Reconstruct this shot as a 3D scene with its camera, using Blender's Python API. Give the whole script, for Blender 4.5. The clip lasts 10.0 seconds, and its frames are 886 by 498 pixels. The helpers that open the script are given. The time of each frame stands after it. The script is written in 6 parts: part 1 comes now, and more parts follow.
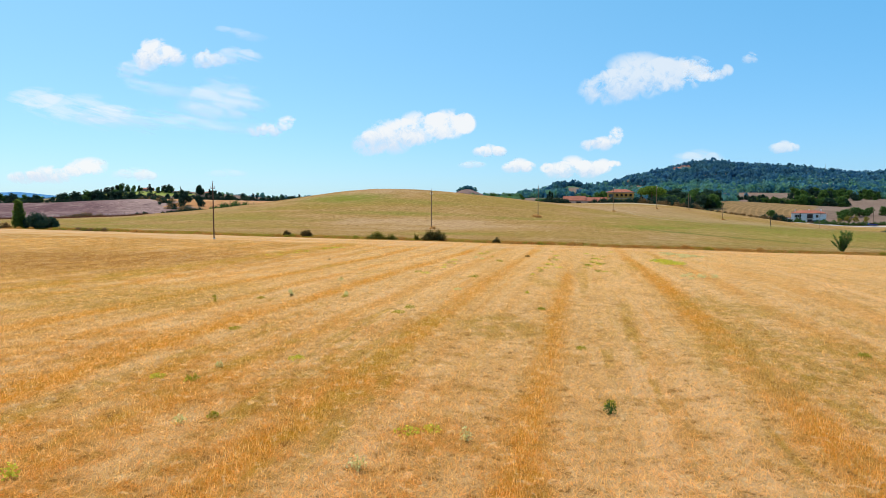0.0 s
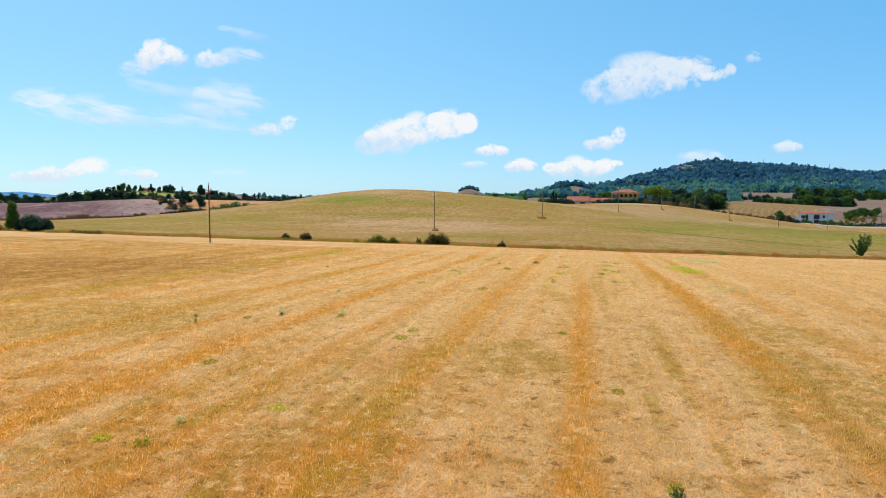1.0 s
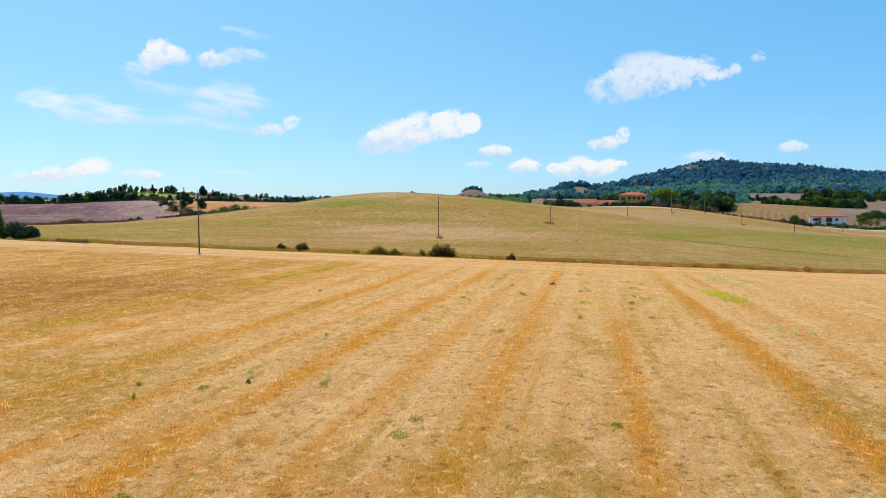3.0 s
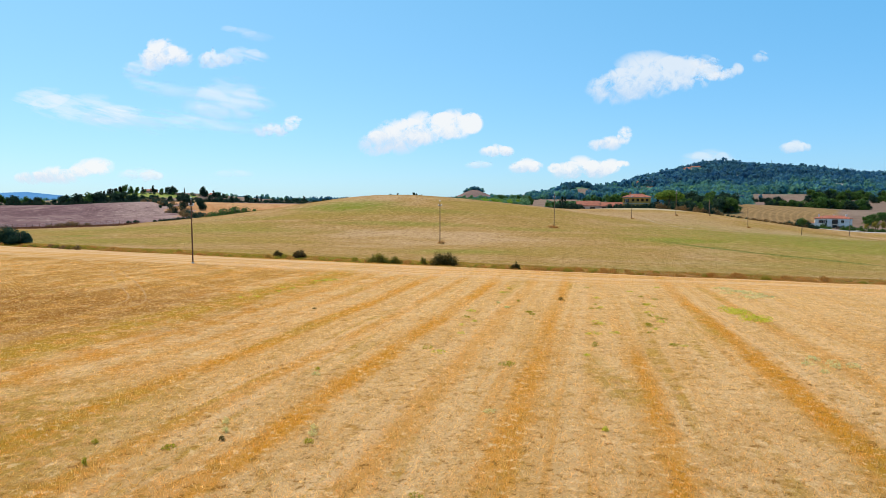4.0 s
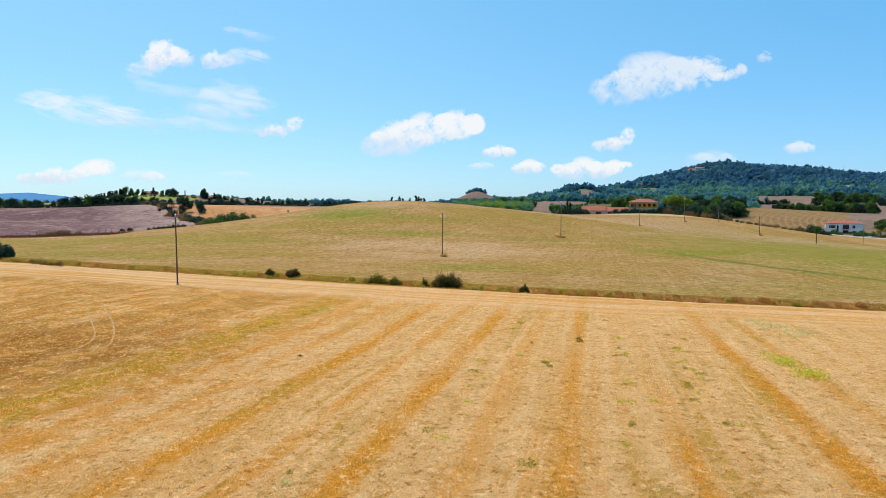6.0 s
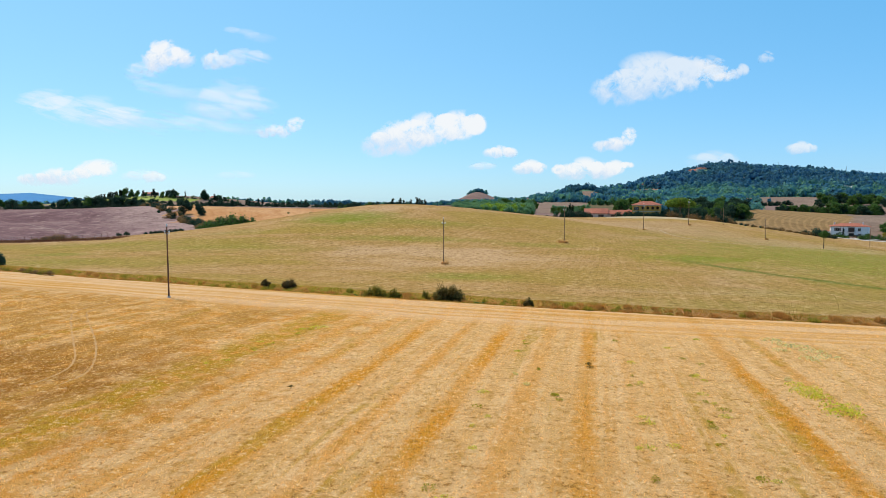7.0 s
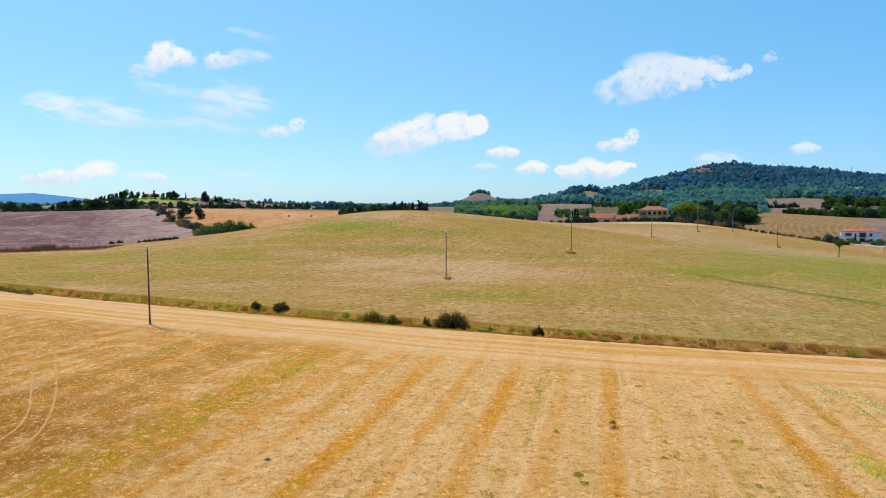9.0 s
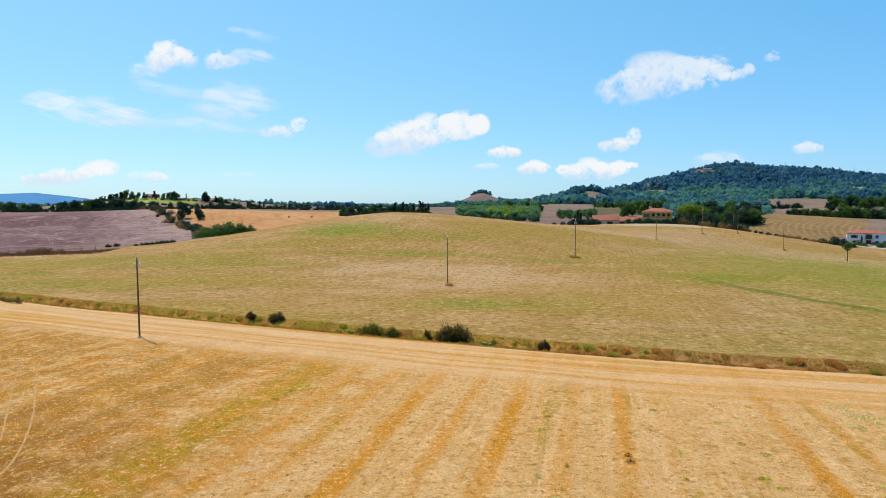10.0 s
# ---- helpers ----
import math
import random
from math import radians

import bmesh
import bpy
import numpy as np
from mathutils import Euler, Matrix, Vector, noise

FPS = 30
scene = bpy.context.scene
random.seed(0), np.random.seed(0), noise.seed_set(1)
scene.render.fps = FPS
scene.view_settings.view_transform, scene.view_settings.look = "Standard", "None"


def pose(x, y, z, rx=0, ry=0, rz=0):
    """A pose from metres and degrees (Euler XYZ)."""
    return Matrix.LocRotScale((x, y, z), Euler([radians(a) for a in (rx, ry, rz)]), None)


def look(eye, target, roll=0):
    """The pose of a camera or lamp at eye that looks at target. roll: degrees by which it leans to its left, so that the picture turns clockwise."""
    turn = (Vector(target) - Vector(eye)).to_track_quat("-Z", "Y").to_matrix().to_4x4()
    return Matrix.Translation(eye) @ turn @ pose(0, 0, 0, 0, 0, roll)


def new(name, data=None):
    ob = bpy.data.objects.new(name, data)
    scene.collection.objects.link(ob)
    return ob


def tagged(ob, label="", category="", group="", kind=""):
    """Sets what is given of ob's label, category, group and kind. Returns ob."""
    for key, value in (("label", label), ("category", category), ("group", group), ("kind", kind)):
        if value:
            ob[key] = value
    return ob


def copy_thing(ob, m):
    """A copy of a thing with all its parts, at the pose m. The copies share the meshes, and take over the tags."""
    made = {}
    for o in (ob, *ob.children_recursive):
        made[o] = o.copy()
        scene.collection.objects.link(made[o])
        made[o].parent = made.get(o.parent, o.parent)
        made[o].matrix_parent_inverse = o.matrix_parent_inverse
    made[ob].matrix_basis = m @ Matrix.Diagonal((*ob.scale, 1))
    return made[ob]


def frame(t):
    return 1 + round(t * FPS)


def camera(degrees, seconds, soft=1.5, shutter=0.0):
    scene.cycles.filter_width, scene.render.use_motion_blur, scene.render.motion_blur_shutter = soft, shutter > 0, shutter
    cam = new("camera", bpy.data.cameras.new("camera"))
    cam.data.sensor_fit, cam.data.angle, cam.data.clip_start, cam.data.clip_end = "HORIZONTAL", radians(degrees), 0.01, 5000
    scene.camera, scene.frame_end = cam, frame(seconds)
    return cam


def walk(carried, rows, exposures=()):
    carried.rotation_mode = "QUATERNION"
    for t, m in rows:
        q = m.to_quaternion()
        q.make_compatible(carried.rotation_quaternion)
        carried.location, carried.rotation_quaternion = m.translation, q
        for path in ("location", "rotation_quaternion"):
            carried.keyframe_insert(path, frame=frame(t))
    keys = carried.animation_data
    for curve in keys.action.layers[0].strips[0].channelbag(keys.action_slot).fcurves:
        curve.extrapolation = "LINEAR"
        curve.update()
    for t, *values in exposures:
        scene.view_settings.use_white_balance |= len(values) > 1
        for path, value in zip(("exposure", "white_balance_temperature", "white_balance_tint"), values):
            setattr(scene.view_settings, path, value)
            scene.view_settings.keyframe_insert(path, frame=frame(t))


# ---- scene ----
cam = camera(72.0, 10.0, soft=0.5)
walk(cam, [(t, pose(x, y, z, rx, 0, rz)) for t, x, y, z, rx, rz in (
    (0, 0.000, 0.000, 5.601, 85.872, 0.000),
    (1, -0.234, 3.254, 6.051, 85.835, 0.182),
    (2, -0.416, 6.487, 6.666, 85.819, 0.341),
    (3, -0.557, 9.685, 7.449, 85.819, 0.480),
    (4, -0.664, 12.842, 8.388, 85.830, 0.603),
    (5, -0.748, 15.954, 9.463, 85.846, 0.713),
    (6, -0.817, 19.021, 10.636, 85.862, 0.815),
    (7, -0.879, 22.049, 11.861, 85.872, 0.914),
    (8, -0.944, 25.047, 13.075, 85.871, 1.014),
    (9, -1.021, 28.029, 14.207, 85.852, 1.120),
    (10, -1.119, 31.012, 15.169, 85.810, 1.238),
)])

# ---- daylight: high summer sun, ahead and to the left ----
SUN_ELEVATION, SUN_SIDE = radians(60), (-0.72, 0.69)
world = bpy.data.worlds.new("summer_sky")
scene.world = world
world.use_nodes = True
wn = world.node_tree.nodes
sky = wn.new("ShaderNodeTexSky")
sky.sky_type = "NISHITA"
sky.sun_disc = False
sky.sun_elevation = SUN_ELEVATION
sky.sun_rotation = math.atan2(SUN_SIDE[0], SUN_SIDE[1])
sky.altitude, sky.air_density, sky.dust_density, sky.ozone_density = 200, 1.0, 0.5, 3.0
tint = wn.new("ShaderNodeMix")
tint.data_type, tint.blend_type = "RGBA", "MULTIPLY"
tint.inputs["Factor"].default_value, tint.inputs["B"].default_value = 1.0, (0.98, 1.0, 1.15, 1)
world.node_tree.links.new(sky.outputs[0], tint.inputs["A"])
veil = wn.new("ShaderNodeMix")
veil.data_type = "RGBA"
veil.inputs["Factor"].default_value = 0.42
world.node_tree.links.new(tint.outputs["Result"], veil.inputs["A"])
# the veil is whiter towards the sun and bluer away from it
way, towards, haze = wn.new("ShaderNodeTexCoord"), wn.new("ShaderNodeVectorMath"), wn.new("ShaderNodeMix")
towards.operation = "DOT_PRODUCT"
towards.inputs[1].default_value = (*SUN_SIDE, 0)
haze.data_type = "RGBA"
haze.inputs["A"].default_value, haze.inputs["B"].default_value = (0.3, 4.9, 9.0, 1), (1.9, 6.5, 8.5, 1)
world.node_tree.links.new(way.outputs["Generated"], towards.inputs[0])
world.node_tree.links.new(towards.outputs["Value"], haze.inputs["Factor"])
world.node_tree.links.new(haze.outputs["Result"], veil.inputs["B"])
world.node_tree.links.new(veil.outputs["Result"], wn["Background"].inputs["Color"])
wn["Background"].inputs["Strength"].default_value = 0.13
sun = new("sun", bpy.data.lights.new("sun", "SUN"))
sun.data.energy, sun.data.angle, sun.data.color = 5.0, radians(0.6), (1.0, 0.90, 0.74)
ce = math.cos(SUN_ELEVATION)
sun.matrix_world = look((SUN_SIDE[0] * ce * 100, SUN_SIDE[1] * ce * 100, math.sin(SUN_ELEVATION) * 100), (0, 0, 0))
scene.view_settings.exposure = -0.04

rng = np.random.default_rng(7)


# ---- small helpers ----
def np_mesh(name, verts, faces, mats=(), smooth=False):
    """A mesh from arrays: faces all with the same number of corners."""
    verts, faces = np.asarray(verts, np.float32), np.asarray(faces, np.int32)
    me = bpy.data.meshes.new(name)
    me.vertices.add(len(verts))
    me.vertices.foreach_set("co", verts.ravel())
    me.loops.add(faces.size)
    me.loops.foreach_set("vertex_index", faces.ravel())
    me.polygons.add(len(faces))
    me.polygons.foreach_set("loop_start", np.arange(len(faces), dtype=np.int32) * faces.shape[1])
    for m in mats:
        me.materials.append(m)
    me.update(calc_edges=True)
    if smooth:
        me.polygons.foreach_set("use_smooth", np.ones(len(faces), bool))
    return me


def part(name, data, material, parent, label=""):
    """Links a mesh, or a bmesh, as one object under a thing or a part."""
    if isinstance(data, bmesh.types.BMesh):
        me = bpy.data.meshes.new(name)
        data.to_mesh(me)
        data.free()
    else:
        me = data
    if material is not None and not me.materials:
        me.materials.append(material)
    ob = new(name, me)
    ob.parent = parent
    return tagged(ob, label) if label else ob


def box(bm, x0, x1, y0, y1, z0, z1, bevel=0.0):
    made = bmesh.ops.create_cube(bm, size=1, matrix=Matrix.Translation(((x0 + x1) / 2, (y0 + y1) / 2, (z0 + z1) / 2))
                                 @ Matrix.Diagonal((x1 - x0, y1 - y0, z1 - z0, 1)))
    if bevel:
        edges = list({e for v in made["verts"] for e in v.link_edges})
        bmesh.ops.bevel(bm, geom=edges, offset=bevel, segments=1, affect="EDGES")
    return bm


def boxes(*rows, bevel=0.0):
    bm = bmesh.new()
    for row in rows:
        box(bm, *row, bevel=bevel)
    return bm


def prism(bm, outline, y0, y1):
    """An outline in x and z, drawn out from y0 to y1."""
    a = [bm.verts.new((x, y0, z)) for x, z in outline]
    b = [bm.verts.new((x, y1, z)) for x, z in outline]
    bm.faces.new(a)
    bm.faces.new(b[::-1])
    for i in range(len(a)):
        j = (i + 1) % len(a)
        bm.faces.new((a[i], b[i], b[j], a[j]))
    bmesh.ops.recalc_face_normals(bm, faces=bm.faces)
    return bm


def tube(paths, sides=7):
    """Tapered tubes: each path is a list of (x, y, z, radius)."""
    V, F = [], []
    for path in paths:
        start = len(V)
        for i, (x, y, z, r) in enumerate(path):
            for k in range(sides):
                a = 2 * math.pi * k / sides
                V.append((x + r * math.cos(a), y + r * math.sin(a), z))
        for i in range(len(path) - 1):
            for k in range(sides):
                a, b = start + i * sides + k, start + i * sides + (k + 1) % sides
                F.append((a, b, b + sides, a + sides))
    return np.array(V), np.array(F)


# ---- materials ----
class Nodes:
    """Short hand for building one node material."""

    def __init__(self, name, rough=0.9, spec=0.2):
        self.m = bpy.data.materials.new(name)
        self.m.use_nodes = True
        self.n, self.l = self.m.node_tree.nodes, self.m.node_tree.links
        self.b = self.n["Principled BSDF"]
        self.b.inputs["Roughness"].default_value = rough
        self.b.inputs["Specular IOR Level"].default_value = spec
        self.geo = self.n.new("ShaderNodeNewGeometry")
        self.place = self.geo.outputs["Position"]

    def set(self, socket, value):
        if isinstance(value, bpy.types.NodeSocket):
            self.l.new(value, socket)
        elif isinstance(value, tuple) and len(value) == 3 and socket.type == "RGBA":
            socket.default_value = (*value, 1)
        else:
            socket.default_value = value

    def math(self, op, a, b=0.0, clamp=False):
        n = self.n.new("ShaderNodeMath")
        n.operation, n.use_clamp = op, clamp
        self.set(n.inputs[0], a)
        self.set(n.inputs[1], b)
        return n.outputs[0]

    def scaled(self, v, x, y, z=1.0):
        n = self.n.new("ShaderNodeVectorMath")
        n.operation = "MULTIPLY"
        self.set(n.inputs[0], v)
        n.inputs[1].default_value = (x, y, z)
        return n.outputs[0]

    def xyz(self, v):
        n = self.n.new("ShaderNodeSeparateXYZ")
        self.set(n.inputs[0], v)
        return n.outputs

    def vec(self, x, y, z=0.0):
        n = self.n.new("ShaderNodeCombineXYZ")
        for s, v in zip(n.inputs, (x, y, z)):
            self.set(s, v)
        return n.outputs[0]

    def noise(self, v, scale, detail=4.0, rough=0.55, warp=0.0):
        n = self.n.new("ShaderNodeTexNoise")
        self.set(n.inputs["Vector"], v)
        n.inputs["Scale"].default_value, n.inputs["Detail"].default_value = scale, detail
        n.inputs["Roughness"].default_value, n.inputs["Distortion"].default_value = rough, warp
        return n.outputs[0]

    def ramp(self, v, lo, hi, smooth=True):
        n = self.n.new("ShaderNodeMapRange")
        n.interpolation_type = "SMOOTHSTEP" if smooth else "LINEAR"
        self.set(n.inputs[0], v)
        n.inputs[1].default_value, n.inputs[2].default_value = lo, hi
        return n.outputs[0]

    def stops(self, v, rows):
        n = self.n.new("ShaderNodeValToRGB")
        self.set(n.inputs[0], v)
        e = n.color_ramp.elements
        e.remove(e[0])
        for i, (p, c) in enumerate(rows):
            k = e[0] if i == 0 else e.new(p)
            k.position, k.color = p, (*c, 1) if isinstance(c, tuple) else (c, c, c, 1)
        return n.outputs[0]

    def mix(self, f, a, b, kind="MIX"):
        n = self.n.new("ShaderNodeMix")
        n.data_type, n.blend_type = "RGBA", kind
        self.set(n.inputs["Factor"], f)
        self.set(n.inputs["A"], a)
        self.set(n.inputs["B"], b)
        return n.outputs["Result"]

    def bump(self, height, strength=0.5, distance=0.1):
        n = self.n.new("ShaderNodeBump")
        n.inputs["Strength"].default_value, n.inputs["Distance"].default_value = strength, distance
        self.set(n.inputs["Height"], height)
        self.l.new(n.outputs[0], self.b.inputs["Normal"])

    def thin(self, colour, share):
        """Lets light through a leaf or a stalk."""
        t, both = self.n.new("ShaderNodeBsdfTranslucent"), self.n.new("ShaderNodeMixShader")
        self.set(t.inputs["Color"], colour)
        both.inputs[0].default_value = share
        self.l.new(self.b.outputs[0], both.inputs[1])
        self.l.new(t.outputs[0], both.inputs[2])
        self.l.new(both.outputs[0], self.n["Material Output"].inputs["Surface"])

    def done(self, colour):
        self.set(self.b.inputs["Base Color"], colour)
        return self.m


def plain(name, c1, c2, scale=2.0, rough=0.8, bump=0.2, metal=0.0, spec=0.3):
    """Two tones of one surface, blotched and grained."""
    k = Nodes(name, rough, spec)
    k.b.inputs["Metallic"].default_value = metal
    co = k.n.new("ShaderNodeTexCoord").outputs["Object"]
    a, g = k.noise(co, scale, 5), k.noise(co, scale * 14, 3)
    c = k.mix(k.ramp(a, 0.3, 0.7), c1, c2)
    c = k.mix(k.math("MULTIPLY", k.ramp(g, 0.35, 0.75), 0.25), c, tuple(v * 0.6 for v in c1))
    k.bump(g, bump, 0.02)
    return k.done(c)


# the drills run along one slanting line; s counts metres across them
LEAN, DRILLS = 0.227, ((-33, 0.5, 1.3), (-26.5, 0.4, 0.8), (-20.4, 0.85, 0.9), (-15.9, 0.6, 0.6), (-12.3, 0.55, 0.5), (-8.4, 1.0, 0.7),
                       (-4.2, 0.75, 0.55), (-0.4, 0.95, 0.65), (3.8, 0.55, 0.6), (7.6, 0.85, 0.55), (10.3, 0.3, 0.3),
                       (12.7, 0.85, 0.4), (18.7, 1.0, 0.62), (22.5, 0.5, 0.5), (26.5, 0.4, 0.7))


def oval(k, x, y, cx, cy, rx, ry, ragged):
    """1 inside an oval place, 0 outside it, with a ragged rim."""
    a = k.math("DIVIDE", k.math("SUBTRACT", x, float(cx)), float(rx))
    b = k.math("DIVIDE", k.math("SUBTRACT", y, float(cy)), float(ry))
    r = k.math("SQRT", k.math("ADD", k.math("MULTIPLY", a, a), k.math("MULTIPLY", b, b)))
    return k.ramp(k.math("ADD", r, k.math("MULTIPLY", k.math("SUBTRACT", ragged, 0.5), 1.6)), 1.35, 0.55)


def stubble_colour(k):
    """Straw, orange drills, olive weeds and bare soil of the mown field, by place."""
    x, y, z = k.xyz(k.place)
    s = k.math("SUBTRACT", x, k.math("MULTIPLY", k.math("SUBTRACT", y, 60.0), LEAN))
    wob = k.math("MULTIPLY", k.math("SUBTRACT", k.noise(k.place, 0.05, 3), 0.5), 0.7)
    ragged = k.math("MULTIPLY", k.math("SUBTRACT", k.noise(k.place, 1.6, 5, 0.7), 0.5), 1.5)
    sw = k.math("ADD", s, wob)
    def streak(across, down, lift, detail=4):
        return k.noise(k.vec(k.math("MULTIPLY", sw, across), k.math("MULTIPLY", y, down), lift), 1.0, detail, 0.6)

    def times(a, b):
        return k.math("MULTIPLY", a, b)

    patch, mid = k.noise(k.place, 0.045, 5, 0.6), k.noise(k.place, 0.35, 6, 0.65)
    grain, straw = k.noise(k.place, 5.0, 7, 0.72, 0.6), k.noise(k.scaled(k.place, 9, 6, 9), 2.2, 6, 0.75, 0.8)
    wide, thin = streak(0.55, 0.012, 3.0), streak(1.5, 0.03, 9.0)
    minus_s = times(s, -1.0)
    c = k.mix(k.ramp(mid, 0.34, 0.66), (0.655, 0.402, 0.182), (0.745, 0.488, 0.255))
    c = k.mix(times(k.ramp(wide, 0.48, 0.36), 0.5), c, (0.83, 0.565, 0.345))
    c = k.mix(times(k.ramp(wide, 0.53, 0.64), 0.35), c, (0.60, 0.325, 0.09))
    # warmer, rustier straw over the low side, and in one worn place
    rust = k.math("MAXIMUM", times(k.ramp(minus_s, 3.0, 20.0), 0.85), times(oval(k, x, y, -8.5, 14.0, 9.5, 12.0, mid), 0.8))
    c = k.mix(times(rust, k.ramp(k.noise(k.place, 0.42, 6, 0.7), 0.44, 0.60)), c, (0.60, 0.250, 0.025))
    # the drills themselves, ragged at the edge and broken here and there
    where = k.math("DIVIDE", k.math("ADD", k.math("ADD", sw, ragged), 40.0), 80.0, True)
    rows = []
    for at, strong, half in DRILLS:
        p, h = (at + 40) / 80, half / 80
        rows += [(p - h * 1.5, 0.0), (p - h * 0.6, strong), (p + h * 0.6, strong), (p + h * 1.5, 0.0)]
    first = k.stops(where, [(0.0, 0.0)] + rows[:28] + [(1.0, 0.0)])
    second = k.stops(where, [(0.0, 0.0)] + rows[28:56] + [(1.0, 0.0)])
    third = k.stops(where, [(0.0, 0.0)] + rows[56:] + [(1.0, 0.0)])
    # two of them run out before the headland
    second = times(second, k.math("SUBTRACT", 1.0, times(k.ramp(s, 11.3, 11.8), times(k.ramp(s, 15.0, 14.5), k.ramp(y, 44.0, 56.0)))))
    third = times(third, k.ramp(y, 66.0, 52.0))
    broken = k.ramp(streak(0.25, 0.09, 1.0), 0.37, 0.52)
    drill = times(k.math("ADD", k.math("ADD", first, second), third), k.math("ADD", times(broken, 0.45), 0.55))
    fine_drill = times(k.ramp(thin, 0.53, 0.61), times(broken, 0.35))
    c = k.mix(k.math("MINIMUM", k.math("MAXIMUM", drill, fine_drill), 0.95), c, (0.63, 0.268, 0.014))
    # darker, weedier ground in the hollow past the drills
    hollow = times(k.ramp(minus_s, 17.0, 28.0), k.ramp(k.math("ADD", times(streak(0.45, 0.02, 77.0, 5), 0.5), times(k.noise(k.place, 0.3, 7, 0.72), 0.5)), 0.43, 0.56))
    hollow = times(hollow, k.math("ADD", 0.45, times(k.ramp(patch, 0.36, 0.5), 0.55)))
    c = k.mix(times(hollow, 0.8), c, (0.38, 0.180, 0.018))
    worn = times(oval(k, x, y, -38.0, 60.0, 21.0, 15.0, patch), k.ramp(k.noise(k.place, 0.35, 7, 0.72), 0.36, 0.56))
    c = k.mix(times(worn, 0.95), c, (0.29, 0.112, 0.006))
    # olive regrowth in a band and in broken streaks
    band = times(k.ramp(k.math("ABSOLUTE", k.math("ADD", k.math("ADD", sw, ragged), 20.6)), 3.6, 1.0), k.ramp(streak(0.4, 0.05, 60.0), 0.32, 0.44))
    weedy = k.math("MAXIMUM", times(k.ramp(streak(0.6, 0.03, 40.0, 5), 0.55, 0.64), 0.75), band)
    weedy = times(weedy, k.ramp(k.noise(k.place, 0.7, 5, 0.7), 0.40, 0.56))
    c = k.mix(times(weedy, 0.92), c, (0.42, 0.25, 0.010))
    for cx, cy, rx, ry in ((11.0, 19.0, 4.0, 5.0), (13.2, 29.0, 2.6, 3.4), (2.0, 23.5, 1.8, 2.6), (-17.0, 33.0, 7.0, 6.0), (6.5, 40.0, 0.9, 5.0)):
        c = k.mix(times(times(oval(k, x, y, cx, cy, rx, ry, mid), k.ramp(k.noise(k.place, 1.4, 5, 0.7), 0.40, 0.56)), 0.75), c, (0.40, 0.25, 0.03))
    # tufts and thin places a step or two across
    blot, fleck = k.noise(k.place, 1.1, 5, 0.7, 0.5), k.noise(k.place, 2.7, 5, 0.75, 0.4)
    c = k.mix(times(k.ramp(blot, 0.54, 0.63), 0.65), c, (0.45, 0.235, 0.04))
    c = k.mix(times(k.ramp(fleck, 0.565, 0.635), 0.85), c, (0.28, 0.130, 0.025))
    c = k.mix(times(k.ramp(fleck, 0.45, 0.37), 0.7), c, (0.90, 0.645, 0.39))
    c = k.mix(1.0, c, (0.80, 0.738, 0.622), "MULTIPLY")
    return c, grain, straw, mid, s, x, y


def stubble_ground():
    k = Nodes("straw_stubble", 0.95, 0.05)
    c, grain, straw, mid, s, x, y = stubble_colour(k)
    edge = k.n.new("ShaderNodeAttribute")
    edge.attribute_name = "from_ditch"
    d = edge.outputs["Fac"]
    head = k.math("MULTIPLY", k.ramp(d, -15.0, -9.0), 1.0)
    bands = k.ramp(k.noise(k.vec(k.math("MULTIPLY", d, 0.55), k.math("MULTIPLY", x, 0.02), 0.0), 1.0, 4), 0.43, 0.62)
    hc = k.mix(bands, (0.62, 0.385, 0.205), (0.53, 0.25, 0.05))
    hc = k.mix(k.math("MULTIPLY", k.ramp(grain, 0.55, 0.68), 0.4), hc, (0.42, 0.19, 0.04))
    c = k.mix(k.math("MULTIPLY", head, 0.8), c, hc)
    c = k.mix(k.math("MULTIPLY", k.ramp(straw, 0.56, 0.68), 0.6), c, (0.84, 0.58, 0.28))
    c = k.mix(k.math("MULTIPLY", k.ramp(grain, 0.46, 0.35), 0.65), c, (0.24, 0.115, 0.028))
    k.bump(k.math("ADD", grain, straw), 0.7, 0.12)
    return k.done(c)


def straw_blade():
    k = Nodes("straw_stalk", 0.8, 0.03)
    c, grain, straw, mid, s, x, y = stubble_colour(k)
    r = k.geo.outputs["Random Per Island"]
    c = k.mix(k.math("MULTIPLY", k.ramp(r, 0.45, 1.0, False), 0.42), c, (0.99, 0.70, 0.32))
    c = k.mix(1.0, c, (1.62, 1.55, 1.36), "MULTIPLY")
    c = k.mix(k.math("MULTIPLY", k.ramp(r, 0.22, 0.05, False), 0.45), c, (0.20, 0.085, 0.014))
    k.thin(k.mix(0.45, c, (0.99, 0.66, 0.24)), 0.68)
    return k.done(c)


# greener places on the hill: middle, half widths, strength
GREEN_SPOTS = ((-33, 208, 17, 12, 1.0), (-62, 165, 30, 7, 0.45), (-10, 203, 20, 5, 0.5), (-12, 180, 22, 4, 0.6), (-87, 153, 9, 3.5, 0.8), (1, 125, 9, 6, 0.7), (56, 160, 14, 9, 1.0),
               (69, 185, 8, 4, 0.6), (-60, 190, 12, 5, 0.4), (22, 176, 12, 4, 0.5), (100, 168, 48, 62, 0.9), (40, 100, 30, 6, 0.35), (-96, 138, 46, 10, 0.5), (-96, 174, 44, 8, 0.45), (60, 112, 30, 8, 0.4))


